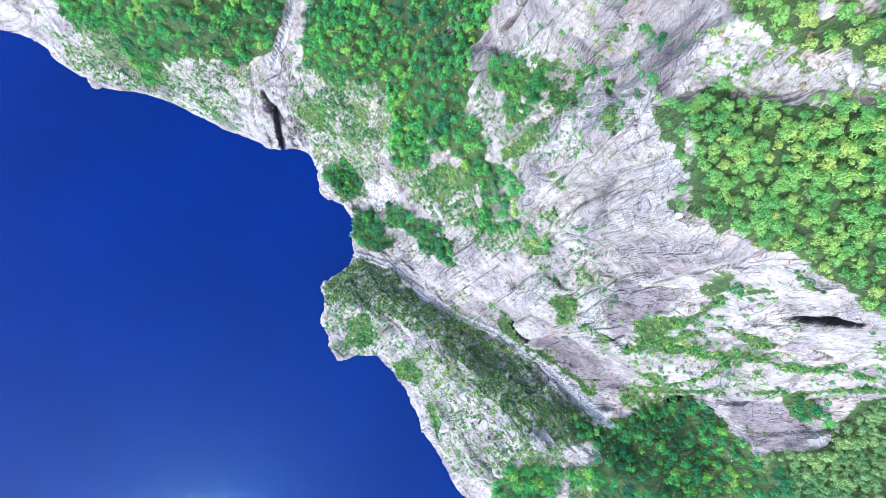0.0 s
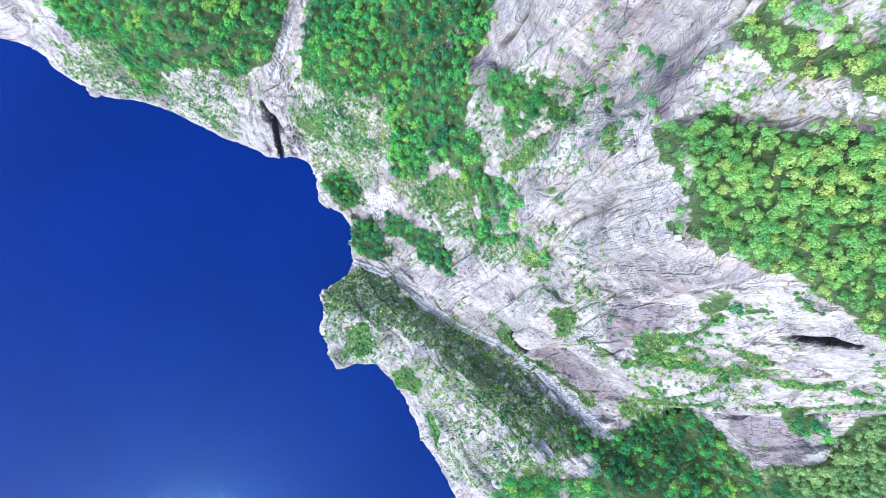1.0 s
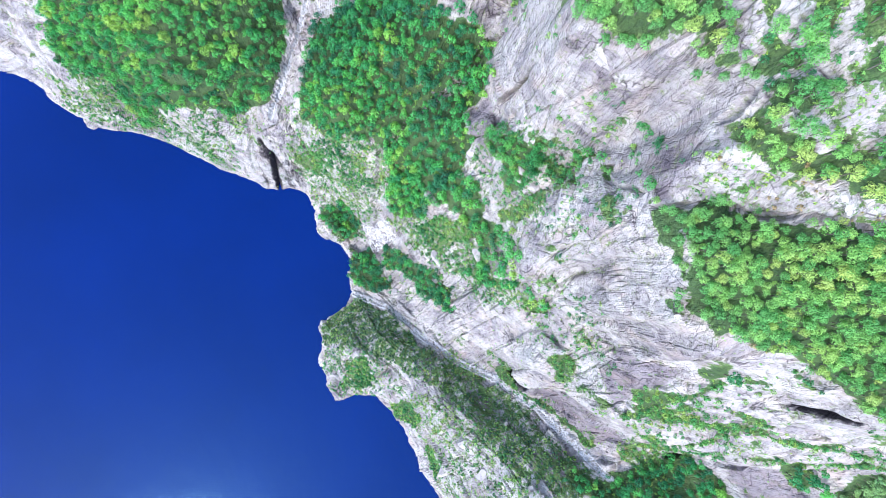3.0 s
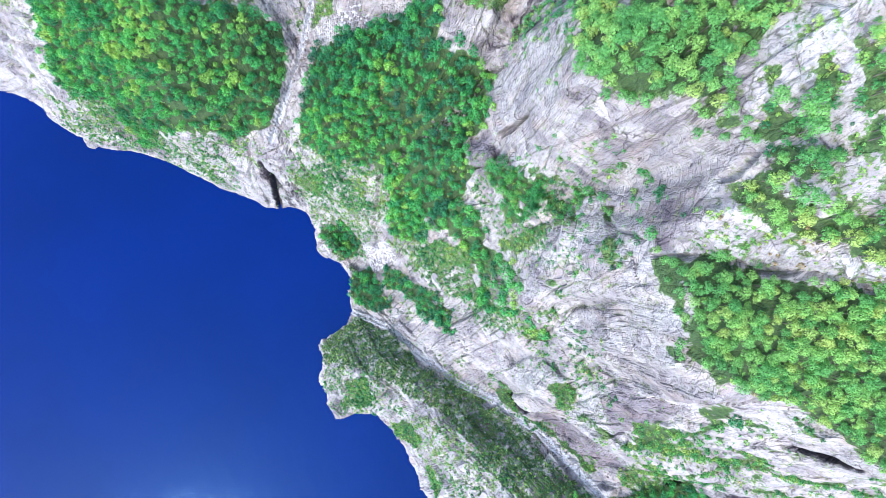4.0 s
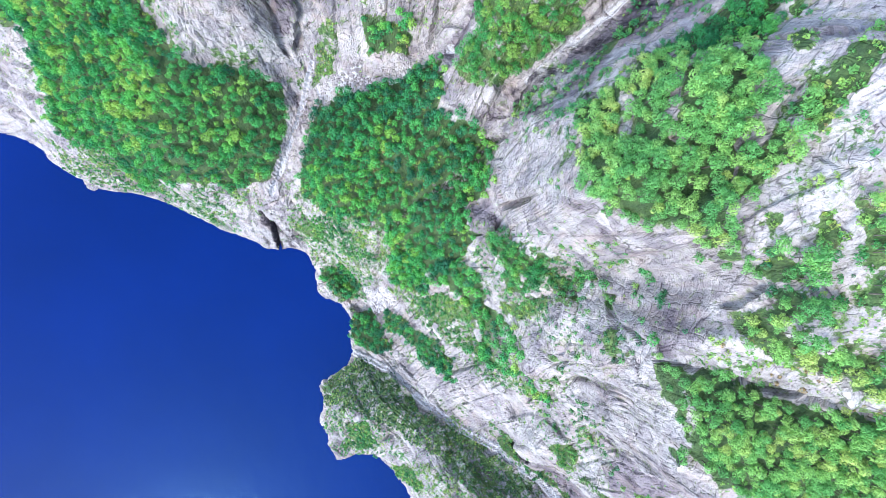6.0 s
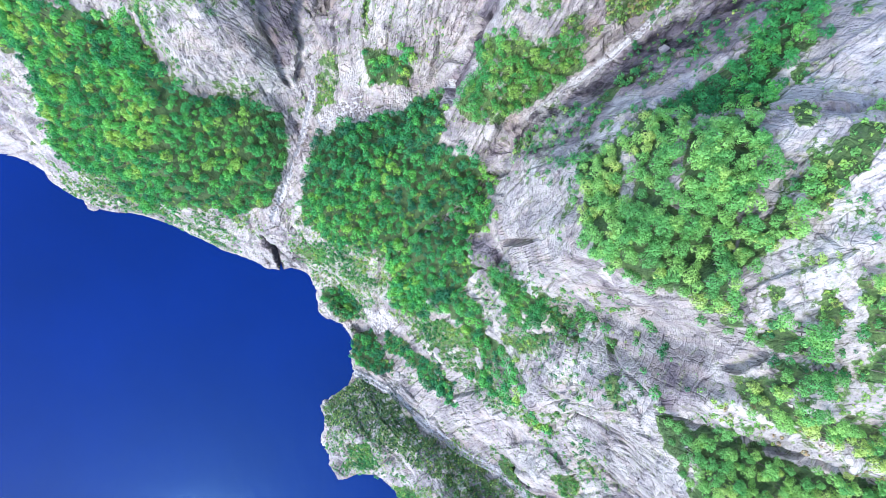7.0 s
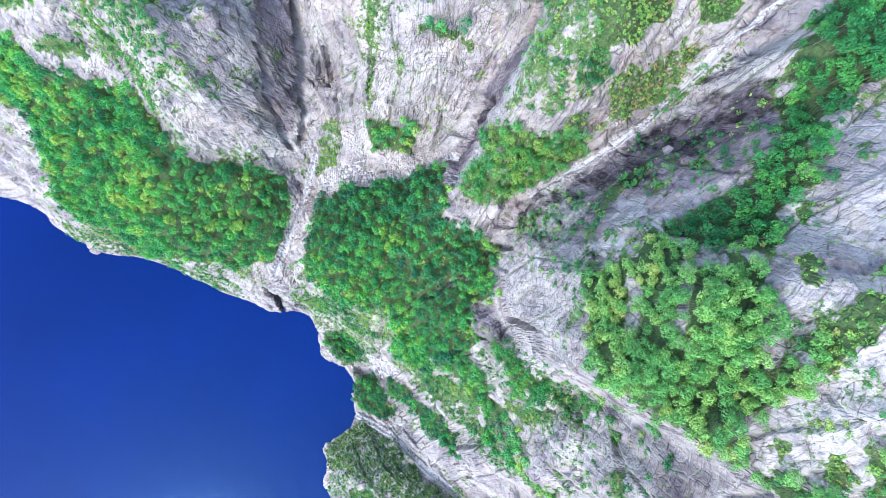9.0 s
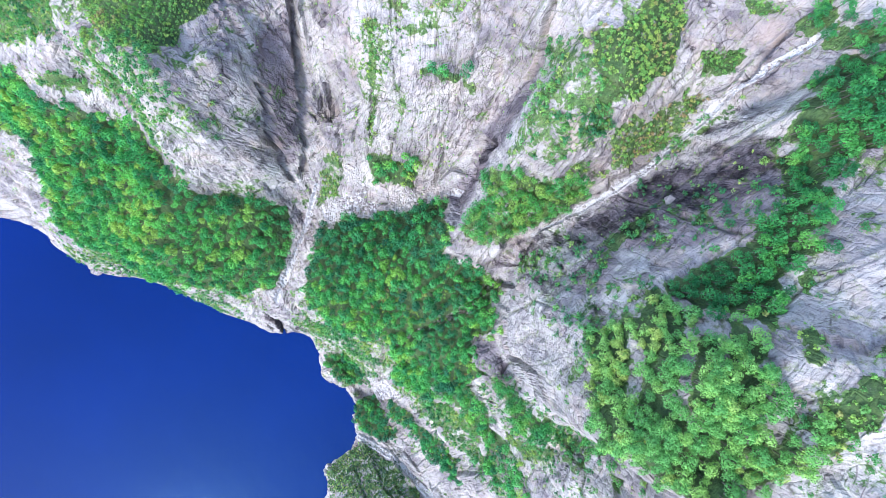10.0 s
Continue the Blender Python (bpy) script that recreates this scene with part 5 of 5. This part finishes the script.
    d = np.hypot(px - a, py - b) + 1.8 * frayed
    which = np.where(d < best, i, which)
    best = np.minimum(best, d)
turn = np.radians(np.array([q[2] for q in LIE], float))[which]
nx, ny, nz = -gx_.ravel() * slope_z, -gy_.ravel() * slope_z, slope_z
p3 = np.c_[px, py, pz]
bare = 1 - 0.75 * smooth(0.3, 0.8, cover)
bare *= 1 - 0.8 * gravel
relief = 2.0 * value_noise(p3, 30.0, 3, 5) * (0.4 + 0.6 * bare)
crags = 1 - 2.2 * np.abs(value_noise(np.c_[px, py, pz * 0.7], 11.0, 4, 15, 0.6))
relief += 0.75 * crags * bare
joint, coords = np.zeros(len(px)), {}
for sizes, amp, cut, seed in (((17.0, 44.0, 36.0), 4.4, 1.4, 100), ((6.5, 19.0, 16.0), 2.3, 0.9, 120), ((2.3, 7.0, 6.0), 0.9, 0.35, 140)):
    val, tilt, edge, coords[sizes[0]] = blocks(p3, turn, sizes, seed)
    keep = smooth(-0.35, 0.25, value_noise(p3, sizes[0] * 4, 3, seed + 9))
    open_joint = (1 - smooth(0.1, 0.9, edge)) * keep
    fade = smooth(0.2, 0.5, slope_z) if sizes[0] < 4 else 1.0
    relief += fade * bare * (0.2 + 0.8 * keep if sizes[0] < 10 else 1.0) * (amp * (val + 0.9 * tilt) - cut * open_joint)
    joint = np.maximum(joint, open_joint * (1.0 if sizes[0] > 4 else 0.55))
relief *= (smooth(-3, 5, pz) * 0.85 + 0.15) * (0.5 + 0.5 * smooth(0.12, 0.5, slope_z)) * (1 - 0.45 * smooth(230, 350, pz))
relief -= groove
p3 = p3 + np.c_[nx, ny, nz] * relief[:, None]
p3[:, 2] = np.where((shore_d.ravel() > 1.5) & (p3[:, 2] < 0.4), 0.4, p3[:, 2])
GP = p3.reshape(*shape, 3)

rows_, cols_ = shape
idx = np.arange(rows_ * cols_).reshape(shape)
quads = np.stack([idx[:-1, :-1], idx[:-1, 1:], idx[1:, 1:], idx[1:, :-1]], -1).reshape(-1, 4)
fields = {"along": px * np.cos(turn) + py * np.sin(turn), "across": py * np.cos(turn) - px * np.sin(turn), "rise": pz, "cover": cover, "gravel": gravel, "wet_shade": wet_shade, "joint": joint, "weathered_shade": weathered_shade}
for name, size in (("slab", 17.0), ("bed", 6.5)):
    fields.update({name + "_" + axis: values for axis, values in zip("uvw", coords[size])})
SETTING = [  # name, label, the lies of rock that belong to it
    ("cliff_north_west", "pale grey granite cliff with a tree-grown top", (1, 2)),
    ("cliff_inner", "upright granite wall with straight joints and ledges", (3,)),
    ("cliff_rib", "green-patched granite rib with a pale prow", (4,)),
    ("cliff_ravine", "dark granite side of a narrow ravine, wetness and shade in its colour", (5,)),
    ("cliff_upper", "bare pale granite slabs above the wooded terrace", (6, 7)),
    ("cliff_crag", "broken granite crag with plants in its cracks", (8, 16)),
    ("cliff_main", "tall whitish granite cliff below the wooded terrace", (9, 10)),
    ("cliff_south", "banded pale granite cliff with strips of heath", (11, 12)),
    ("headland", "rocky headland with dark scrub on its shaded side", (13, 14)),
    ("ground", "granite shore slopes and mountain ground with turf", (0, 15)),
]
inner = (px > -420) & (px < 215) & (py > -215) & (py < 330)
belongs = np.where(inner, which, 0)
face_of = belongs[quads[:, 0]]
for name, label, lies in SETTING:
    some = quads[np.isin(face_of, lies)]
    used, local = np.unique(some, return_inverse=True)
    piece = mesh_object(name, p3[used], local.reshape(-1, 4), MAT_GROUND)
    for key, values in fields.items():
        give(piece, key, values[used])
    tagged(piece, label, "ground" if name == "ground" else "cliff", kind="structure")

water = mesh_object("water", [(-4500, -4500, 0), (4500, -4500, 0), (4500, 4500, 0), (-4500, 4500, 0)], [(0, 1, 2, 3)], MAT_LAKE)
tagged(water, "calm deep blue fjord water with faint ripples", "water", kind="structure")


def foot(x, y):
    """The point of the ground nearest in plan, and how level it lies."""
    i = min(max(int(np.searchsorted(GY, y)), 1), rows_ - 1)
    j = min(max(int(np.searchsorted(GX, x)), 1), cols_ - 1)
    return GP[i, j], slope_z[i * cols_ + j], cover[i * cols_ + j]

# ---- trees and bushes ----
def crown_quads(rng, leaves, size, spread=1.0, lobes=8):
    """Leaf clumps of a crown of radius 1 whose base is at height 0: quads (n, 4, 3)."""
    c = [(0, 0, 0.95, 0.5)]
    for i in range(lobes - 1):
        a = i * 2.4 + rng.uniform(-0.4, 0.4)
        r = rng.uniform(0.38, 0.68) * spread
        c.append((r * math.cos(a), r * math.sin(a), rng.uniform(0.25, 0.95), rng.uniform(0.24, 0.42)))
    c = np.array(c)
    pick = rng.choice(len(c), leaves, p=c[:, 3] ** 2 / (c[:, 3] ** 2).sum())
    d = rng.normal(size=(leaves, 3))
    d[:, 2] = np.abs(d[:, 2]) * 0.9 + rng.uniform(-0.55, 0.2, leaves)
    d /= np.linalg.norm(d, axis=1)[:, None]
    mid = c[pick, :3] + d * (c[pick, 3] * rng.uniform(0.7, 1.1, leaves))[:, None]
    n = d + rng.normal(size=(leaves, 3)) * 0.28
    n /= np.linalg.norm(n, axis=1)[:, None]
    u = np.cross(n, rng.normal(size=(leaves, 3)))
    u /= np.linalg.norm(u, axis=1)[:, None]
    v = np.cross(n, u)
    s = (size * rng.uniform(0.6, 1.35, leaves))[:, None]
    k = rng.uniform(0.55, 1.0, (leaves, 4, 1))
    return np.stack([mid + u * s * k[:, 0], mid + v * s * k[:, 1] * 0.8, mid - u * s * k[:, 2], mid - v * s * k[:, 3] * 0.8], 1)


def tube(a, b, ra, rb, sides=5):
    """Quads of a tapered limb from a to b."""
    a, b = np.array(a, float), np.array(b, float)
    w = (b - a) / np.linalg.norm(b - a)
    u = np.cross(w, (0.3, 0.9, 0.2))
    u /= np.linalg.norm(u)
    v = np.cross(w, u)
    ang = np.arange(sides + 1) * 2 * math.pi / sides
    ring = np.cos(ang)[:, None] * u + np.sin(ang)[:, None] * v
    lo, hi = a + ring * ra, b + ring * rb
    return np.stack([lo[:-1], lo[1:], hi[1:], hi[:-1]], 1)


def trunk_quads(rng, stem, limbs=4):
    """A tapered, slightly bent trunk with limbs, for a crown of radius 1 that begins at the height stem."""
    lean = rng.uniform(-0.08, 0.08, 2)
    knee, top = (lean[0], lean[1], stem), (lean[0] * 2, lean[1] * 2, stem + 0.9)
    out = [tube((0, 0, -0.25), knee, 0.075, 0.055, 6), tube(knee, top, 0.055, 0.015)]
    for i in range(limbs):
        a = i * 2.4 + rng.uniform(0, 1)
        r = rng.uniform(0.45, 0.7)
        out.append(tube((lean[0], lean[1], stem + 0.1 * i), (r * math.cos(a), r * math.sin(a), stem + 0.35 + 0.12 * i), 0.035, 0.01))
    return np.concatenate(out)


def quad_object(name, quads, mat, parent=None):
    return mesh_object(name, quads.reshape(-1, 3), np.arange(len(quads) * 4).reshape(-1, 4), mat, parent)


KINDS = {  # spacing, crown radius from, to, stem, clumps, clump size, lobes
    "birch": (2.6, 1.4, 2.9, 0.9, 520, 0.095, 9),
    "broad": (4.3, 2.0, 4.1, 0.9, 300, 0.125, 9),
    "alder": (2.4, 1.3, 2.9, 0.9, 420, 0.1, 9),
    "dark": (3.8, 1.7, 3.6, 1.0, 280, 0.13, 8),
    "pale": (2.6, 1.6, 2.9, 1.0, 220, 0.14, 9),
    "bush": (2.0, 0.5, 1.8, 0.35, 100, 0.19, 8),
    "shrub": (1.9, 0.6, 1.3, 0.25, 44, 0.3, 6),
    "heath": (1.6, 0.45, 1.1, 0.1, 36, 0.34, 6),
}
TREE_LABELS = {
    "birch": "young birch with a loose yellow-green crown on granite ledge",
    "broad": "broadleaf tree with a full bright green crown",
    "dark": "deep green broadleaf tree with a dense crown",
}
WOOD_LABELS = {
    "birch": "birch thicket with yellow-green crowns among rock slabs",
    "broad": "dense broadleaf woodland with bright green crowns",
    "alder": "deep green broadleaf thicket on a steep ledge",
    "dark": "dense deep green woodland on the steep slope",
    "pale": "pale green woodland on the south slope",
    "bush": "scattered green bushes and small trees between bare rock",
    "shrub": "low dark green scrub on stony ground",
    "heath": "low heath and bushes in cracks of the granite",
}
SINGLE = ("terrace_clump", "ledge_heath", "bench_wood", "terrace_wood")

rng = np.random.default_rng(7)
PATTERN = {}
for kind, (gap, r0, r1, stem, leaves, size, lobes) in KINDS.items():
    PATTERN[kind] = [(crown_quads(rng, leaves, size, 1.0, lobes), trunk_quads(rng, stem, 3 if leaves > 100 else 2)) for i in range(5)]


def plant_spots(ring, width, density, gap, steep):
    """Jittered places inside an outline, thinned to the density."""
    xs, ys = [q[0] for q in ring], [q[1] for q in ring]
    gx, gy = np.meshgrid(np.arange(min(xs) - 2, max(xs) + 2, gap), np.arange(min(ys) - 2, max(ys) + 2, gap))
    x = gx.ravel() + rng.uniform(-0.45, 0.45, gx.size) * gap
    y = gy.ravel() + rng.uniform(-0.45, 0.45, gx.size) * gap
    f = np.c_[x, y, np.zeros(len(x))]
    z = height_at(x, y)
    inside = growth(x, y, ring, width) + fray(x, y, z) + (3.0 - 2.0 * smooth(120, 330, z)) * rng.random(len(x)) ** 4
    for clear in CLEARINGS + SCREES:
        inside = np.where(inside_distance(x, y, clear) > 0.5, -99, inside)
    thin = value_noise(f, 11.0, 3, 90) * 0.5 + 0.5
    keep = (inside > 0) & (thin < density * 0.8 + 0.3) & (rng.random(len(x)) < 0.4 + 0.6 * density)
    out = []
    for a, b in zip(x[keep], y[keep]):
        spot, level, green = foot(a, b)
        if spot[2] > 0.8 and level > steep:
            out.append(spot)
    return out


tree_base = {}


def tree(kind, variant, spot, radius, turn, tall):
    """One tree of its own: trunk and crown under an empty at its foot."""
    key = (kind, variant)
    stem = KINDS[kind][3]
    m = pose(*spot, 0, 0, turn) @ Matrix.Diagonal((radius, radius, radius * tall, 1))
    if key not in tree_base:
        crown, trunk = PATTERN[kind][variant]
        base = new("tree")
        quad_object("trunk", trunk, MAT_BARK, base)
        quad_object("crown", crown + (0, 0, stem), MAT_TREE[kind], base)
        tagged(base, TREE_LABELS[kind], "tree", "trees of the terrace")
        tree_base[key] = base
        base.matrix_basis = m
        return base
    made = copy_thing(tree_base[key], pose(0, 0, 0))
    made.matrix_basis = m
    return made


single_count = 0
for wood, kind, density, ring, width in PLANTED:
    gap, r0, r1, stem, leaves, size, lobes = KINDS[kind]
    spots = plant_spots(ring, width, density, gap, 0.04 if kind in ("bush", "shrub", "heath") else 0.05)
    crowns, trunks, tones = [], [], []
    for i, spot in enumerate(spots):
        radius = r0 + (r1 - r0) * rng.random() ** 1.3
        turn, tall, variant = rng.uniform(0, 360), rng.uniform(1.2, 1.9), int(rng.integers(5))
        if wood in SINGLE and single_count < 300 and rng.random() < 0.7:
            tree(kind, variant, spot, radius, turn, tall)
            single_count += 1
            continue
        crown, trunk = PATTERN[kind][variant]
        c, s = math.cos(radians(turn)), math.sin(radians(turn))
        rot = np.array([[c, s, 0], [-s, c, 0], [0, 0, tall]]) * radius
        crowns.append((crown + (0, 0, stem)) @ rot + spot)
        trunks.append(trunk @ rot + spot)
        tone = 0.8 * rng.random() + 0.12 + 0.4 * value_noise(spot[None], 24.0, 3, 95)[0]
        tones.append(np.full(len(crown) * 4, min(max(tone, 0), 1)))
    if not crowns:
        continue
    base = new("scrub" if kind in ("bush", "shrub", "heath") else "woodland")
    quad_object("stems", np.concatenate(trunks), MAT_BARK, base)
    leaves_ob = quad_object("foliage", np.concatenate(crowns), MAT_WOOD[kind], base)
    give(leaves_ob, "tone", np.concatenate(tones))
    tagged(base, WOOD_LABELS[kind], "scrub" if kind in ("bush", "shrub", "heath") else "woodland", kind="stuff")


# low plants in the joints and on the ledges of the bare rock
r = np.random.default_rng(21)
core = (px > -330) & (px < 200) & (py > -170) & (py < 275) & (p3[:, 2] > 1.5)
bushy = value_noise(p3, 20.0, 4, 97, 0.6)
chance = (0.95 * joint + 0.9 * smooth(0.2, 0.6, cover) * (1 - 0.5 * smooth(0.8, 0.95, cover))) * smooth(-0.3, 0.4, bushy) * core * smooth(0.12, 0.45, slope_z)
cell = np.gradient(GX)[None, :] * np.gradient(GY)[:, None]
picked = np.flatnonzero(r.random(len(px)) < chance * cell.ravel() * 0.24)
tufts, tones = [], []
for i in picked:
    size = r.uniform(0.3, 1.1) * (0.65 + 0.6 * cover[i])
    turn = r.uniform(0, 6.283)
    c, s = math.cos(turn), math.sin(turn)
    rot = np.array([[c, s, 0], [-s, c, 0], [0, 0, 0.8]]) * size
    tuft = PATTERN["heath"][int(r.integers(5))][0]
    tufts.append(tuft @ rot + p3[i])
    tones.append(np.full(len(tuft) * 4, min(max(0.6 * r.random() + 0.15 + 0.35 * bushy[i], 0), 1)))
tuft_ob = quad_object("heath", np.concatenate(tufts), MAT_WOOD["heath"])
give(tuft_ob, "tone", np.concatenate(tones))
tagged(tuft_ob, "tufts of heath and fern in rock joints", "heath", kind="stuff")

# ---- boulders, scree and pools ----
def boulder_mesh(seed, flat=0.7, cuts=16):
    """An angular block: a fine ball cut back by planes, with rough faces."""
    r = random.Random(seed)
    bm = bmesh.new()
    bmesh.ops.create_icosphere(bm, subdivisions=4, radius=1.0)
    planes = []
    for i in range(cuts):
        n = Vector((r.gauss(0, 1), r.gauss(0, 1), r.gauss(0, 1) * 0.8)).normalized()
        planes.append((n, r.uniform(0.42, 0.72)))
    for v in bm.verts:
        for n, d in planes:
            over = v.co.dot(n) - d
            if over > 0:
                v.co -= n * over
        v.co += v.co.normalized() * 0.05 * noise.fractal(v.co * 2.5 + Vector((seed, 0, 0)), 0.8, 2.0, 4)
        v.co.z *= flat
    me = bpy.data.meshes.new("boulder")
    bm.to_mesh(me)
    bm.free()
    me.materials.append(MAT_ROCK)
    return me


BOULDERS = [  # x, y, half length, half width, half height, turn
    (36.6, 69.0, 2.9, 3.6, 2.3, 10),
    (-1.1, 27.3, 3.9, 8.5, 3.5, 20),
    (-7.3, 66.0, 7.8, 9.2, 3.9, 40),
    (42.5, 61.1, 4.7, 4.2, 1.7, 25),
    (-65.8, -48.1, 4.0, 4.0, 3.2, 0),
    (23.6, 29.4, 6.9, 7.6, 2.8, 10),
    (-23.1, 35.1, 3.3, 3.8, 2.3, 0),
    (14.0, -100.6, 6.2, 7.0, 3.7, 20),
    (2.5, -133.8, 6.7, 5.9, 3.5, 50),
    (25.1, -117.3, 7.6, 6.1, 3.0, 70),
    (6.3, -94.0, 4.7, 4.7, 3.3, 10),
    (36.3, -147.1, 6.8, 5.3, 3.2, 0),
    (-36.6, -1.3, 4.1, 3.6, 2.5, 0),
    (77.9, 168.1, 3.9, 2.8, 2.2, 10),
]
for i, (x, y, a, b, c, turn) in enumerate(BOULDERS):
    rock = new("boulder", boulder_mesh(30 + i))
    spot, level, green = foot(x, y)
    rock.matrix_world = pose(spot[0], spot[1], spot[2] + 0.2 * c, 0, 0, turn) @ Matrix.Diagonal((a, b, c, 1))
    tagged(rock, "large pale granite boulder resting on the slope", "boulder", "boulders on the slope")

small = [boulder_mesh(60 + i, 0.75) for i in range(6)]
for i, ring in enumerate(STONY):
    r = np.random.default_rng(50 + i)
    xs, ys = [q[0] for q in ring], [q[1] for q in ring]
    x, y = r.uniform(min(xs), max(xs), 90), r.uniform(min(ys), max(ys), 90)
    inside = np.flatnonzero(inside_distance(x, y, ring) > 1)[:24]
    for k in inside:
        spot, level, green = foot(x[k], y[k])
        if spot[2] < 2 or level < 0.3:
            continue
        size = 0.7 + 2.0 * r.random() ** 2
        rock = new("boulder", small[int(r.integers(6))])
        rock.matrix_world = pose(spot[0], spot[1], spot[2] + 0.15 * size, 0, 0, r.uniform(0, 360)) @ Matrix.Diagonal((size * r.uniform(0.8, 1.3), size, size * 0.8, 1))
        tagged(rock, "pale angular granite boulder among scrub", "boulder", "boulders on the slope")


def stones(name, label, spots, lo, hi, seed):
    """Loose angular stones as one heap."""
    r = np.random.default_rng(seed)
    cube = np.array([(x, y, z) for x in (-1, 1) for y in (-1, 1) for z in (-1, 1)], float)
    faces = np.array([(0, 1, 3, 2), (4, 6, 7, 5), (0, 4, 5, 1), (2, 3, 7, 6), (0, 2, 6, 4), (1, 5, 7, 3)])
    vs, fs = [], []
    for i, spot in enumerate(spots):
        q, _ = np.linalg.qr(r.normal(size=(3, 3)))
        s = (lo + (hi - lo) * r.random() ** 3) * r.uniform(0.6, 1.2, 3)
        vs.append((cube * s * r.uniform(0.6, 1.0, (8, 1))) @ q + spot)
        fs.append(faces + 8 * i)
    ob = mesh_object(name, np.concatenate(vs), np.concatenate(fs), MAT_ROCK)
    return tagged(ob, label, "stones", kind="stuff")


def along(line, width, count, seed):
    r = np.random.default_rng(seed)
    pts = resample(line, 1.0)
    picks = [pts[int(r.integers(len(pts)))] for i in range(count)]
    return [foot(p[0] + r.normal() * width, p[1] + r.normal() * width)[0] for p in picks]


def within(ring, count, seed):
    r = np.random.default_rng(seed)
    xs, ys = [q[0] for q in ring], [q[1] for q in ring]
    x, y = r.uniform(min(xs), max(xs), count * 4), r.uniform(min(ys), max(ys), count * 4)
    keep = inside_distance(x, y, ring) > 0
    return [foot(a, b)[0] for a, b in zip(x[keep][:count], y[keep][:count])]


for name, width, depth, line in GROOVES:
    if name == "path":
        stones("stones", "pale gravel and stones down the dry gully", along(line, 1.1, 1600, 11), 0.15, 0.8, 12)
    elif name in ("waterfall_stream", "brook_bed", "inner_stream", "ravine_stream"):
        stones("stones", "grey stones in a stream bed", along(line, 1.6, 500, 13), 0.15, 0.75, 14)
for i, ring in enumerate(SCREES):
    stones("stones", "pale grey scree of broken granite", within(ring, 900, 20 + i), 0.2, 0.9, 30 + i)
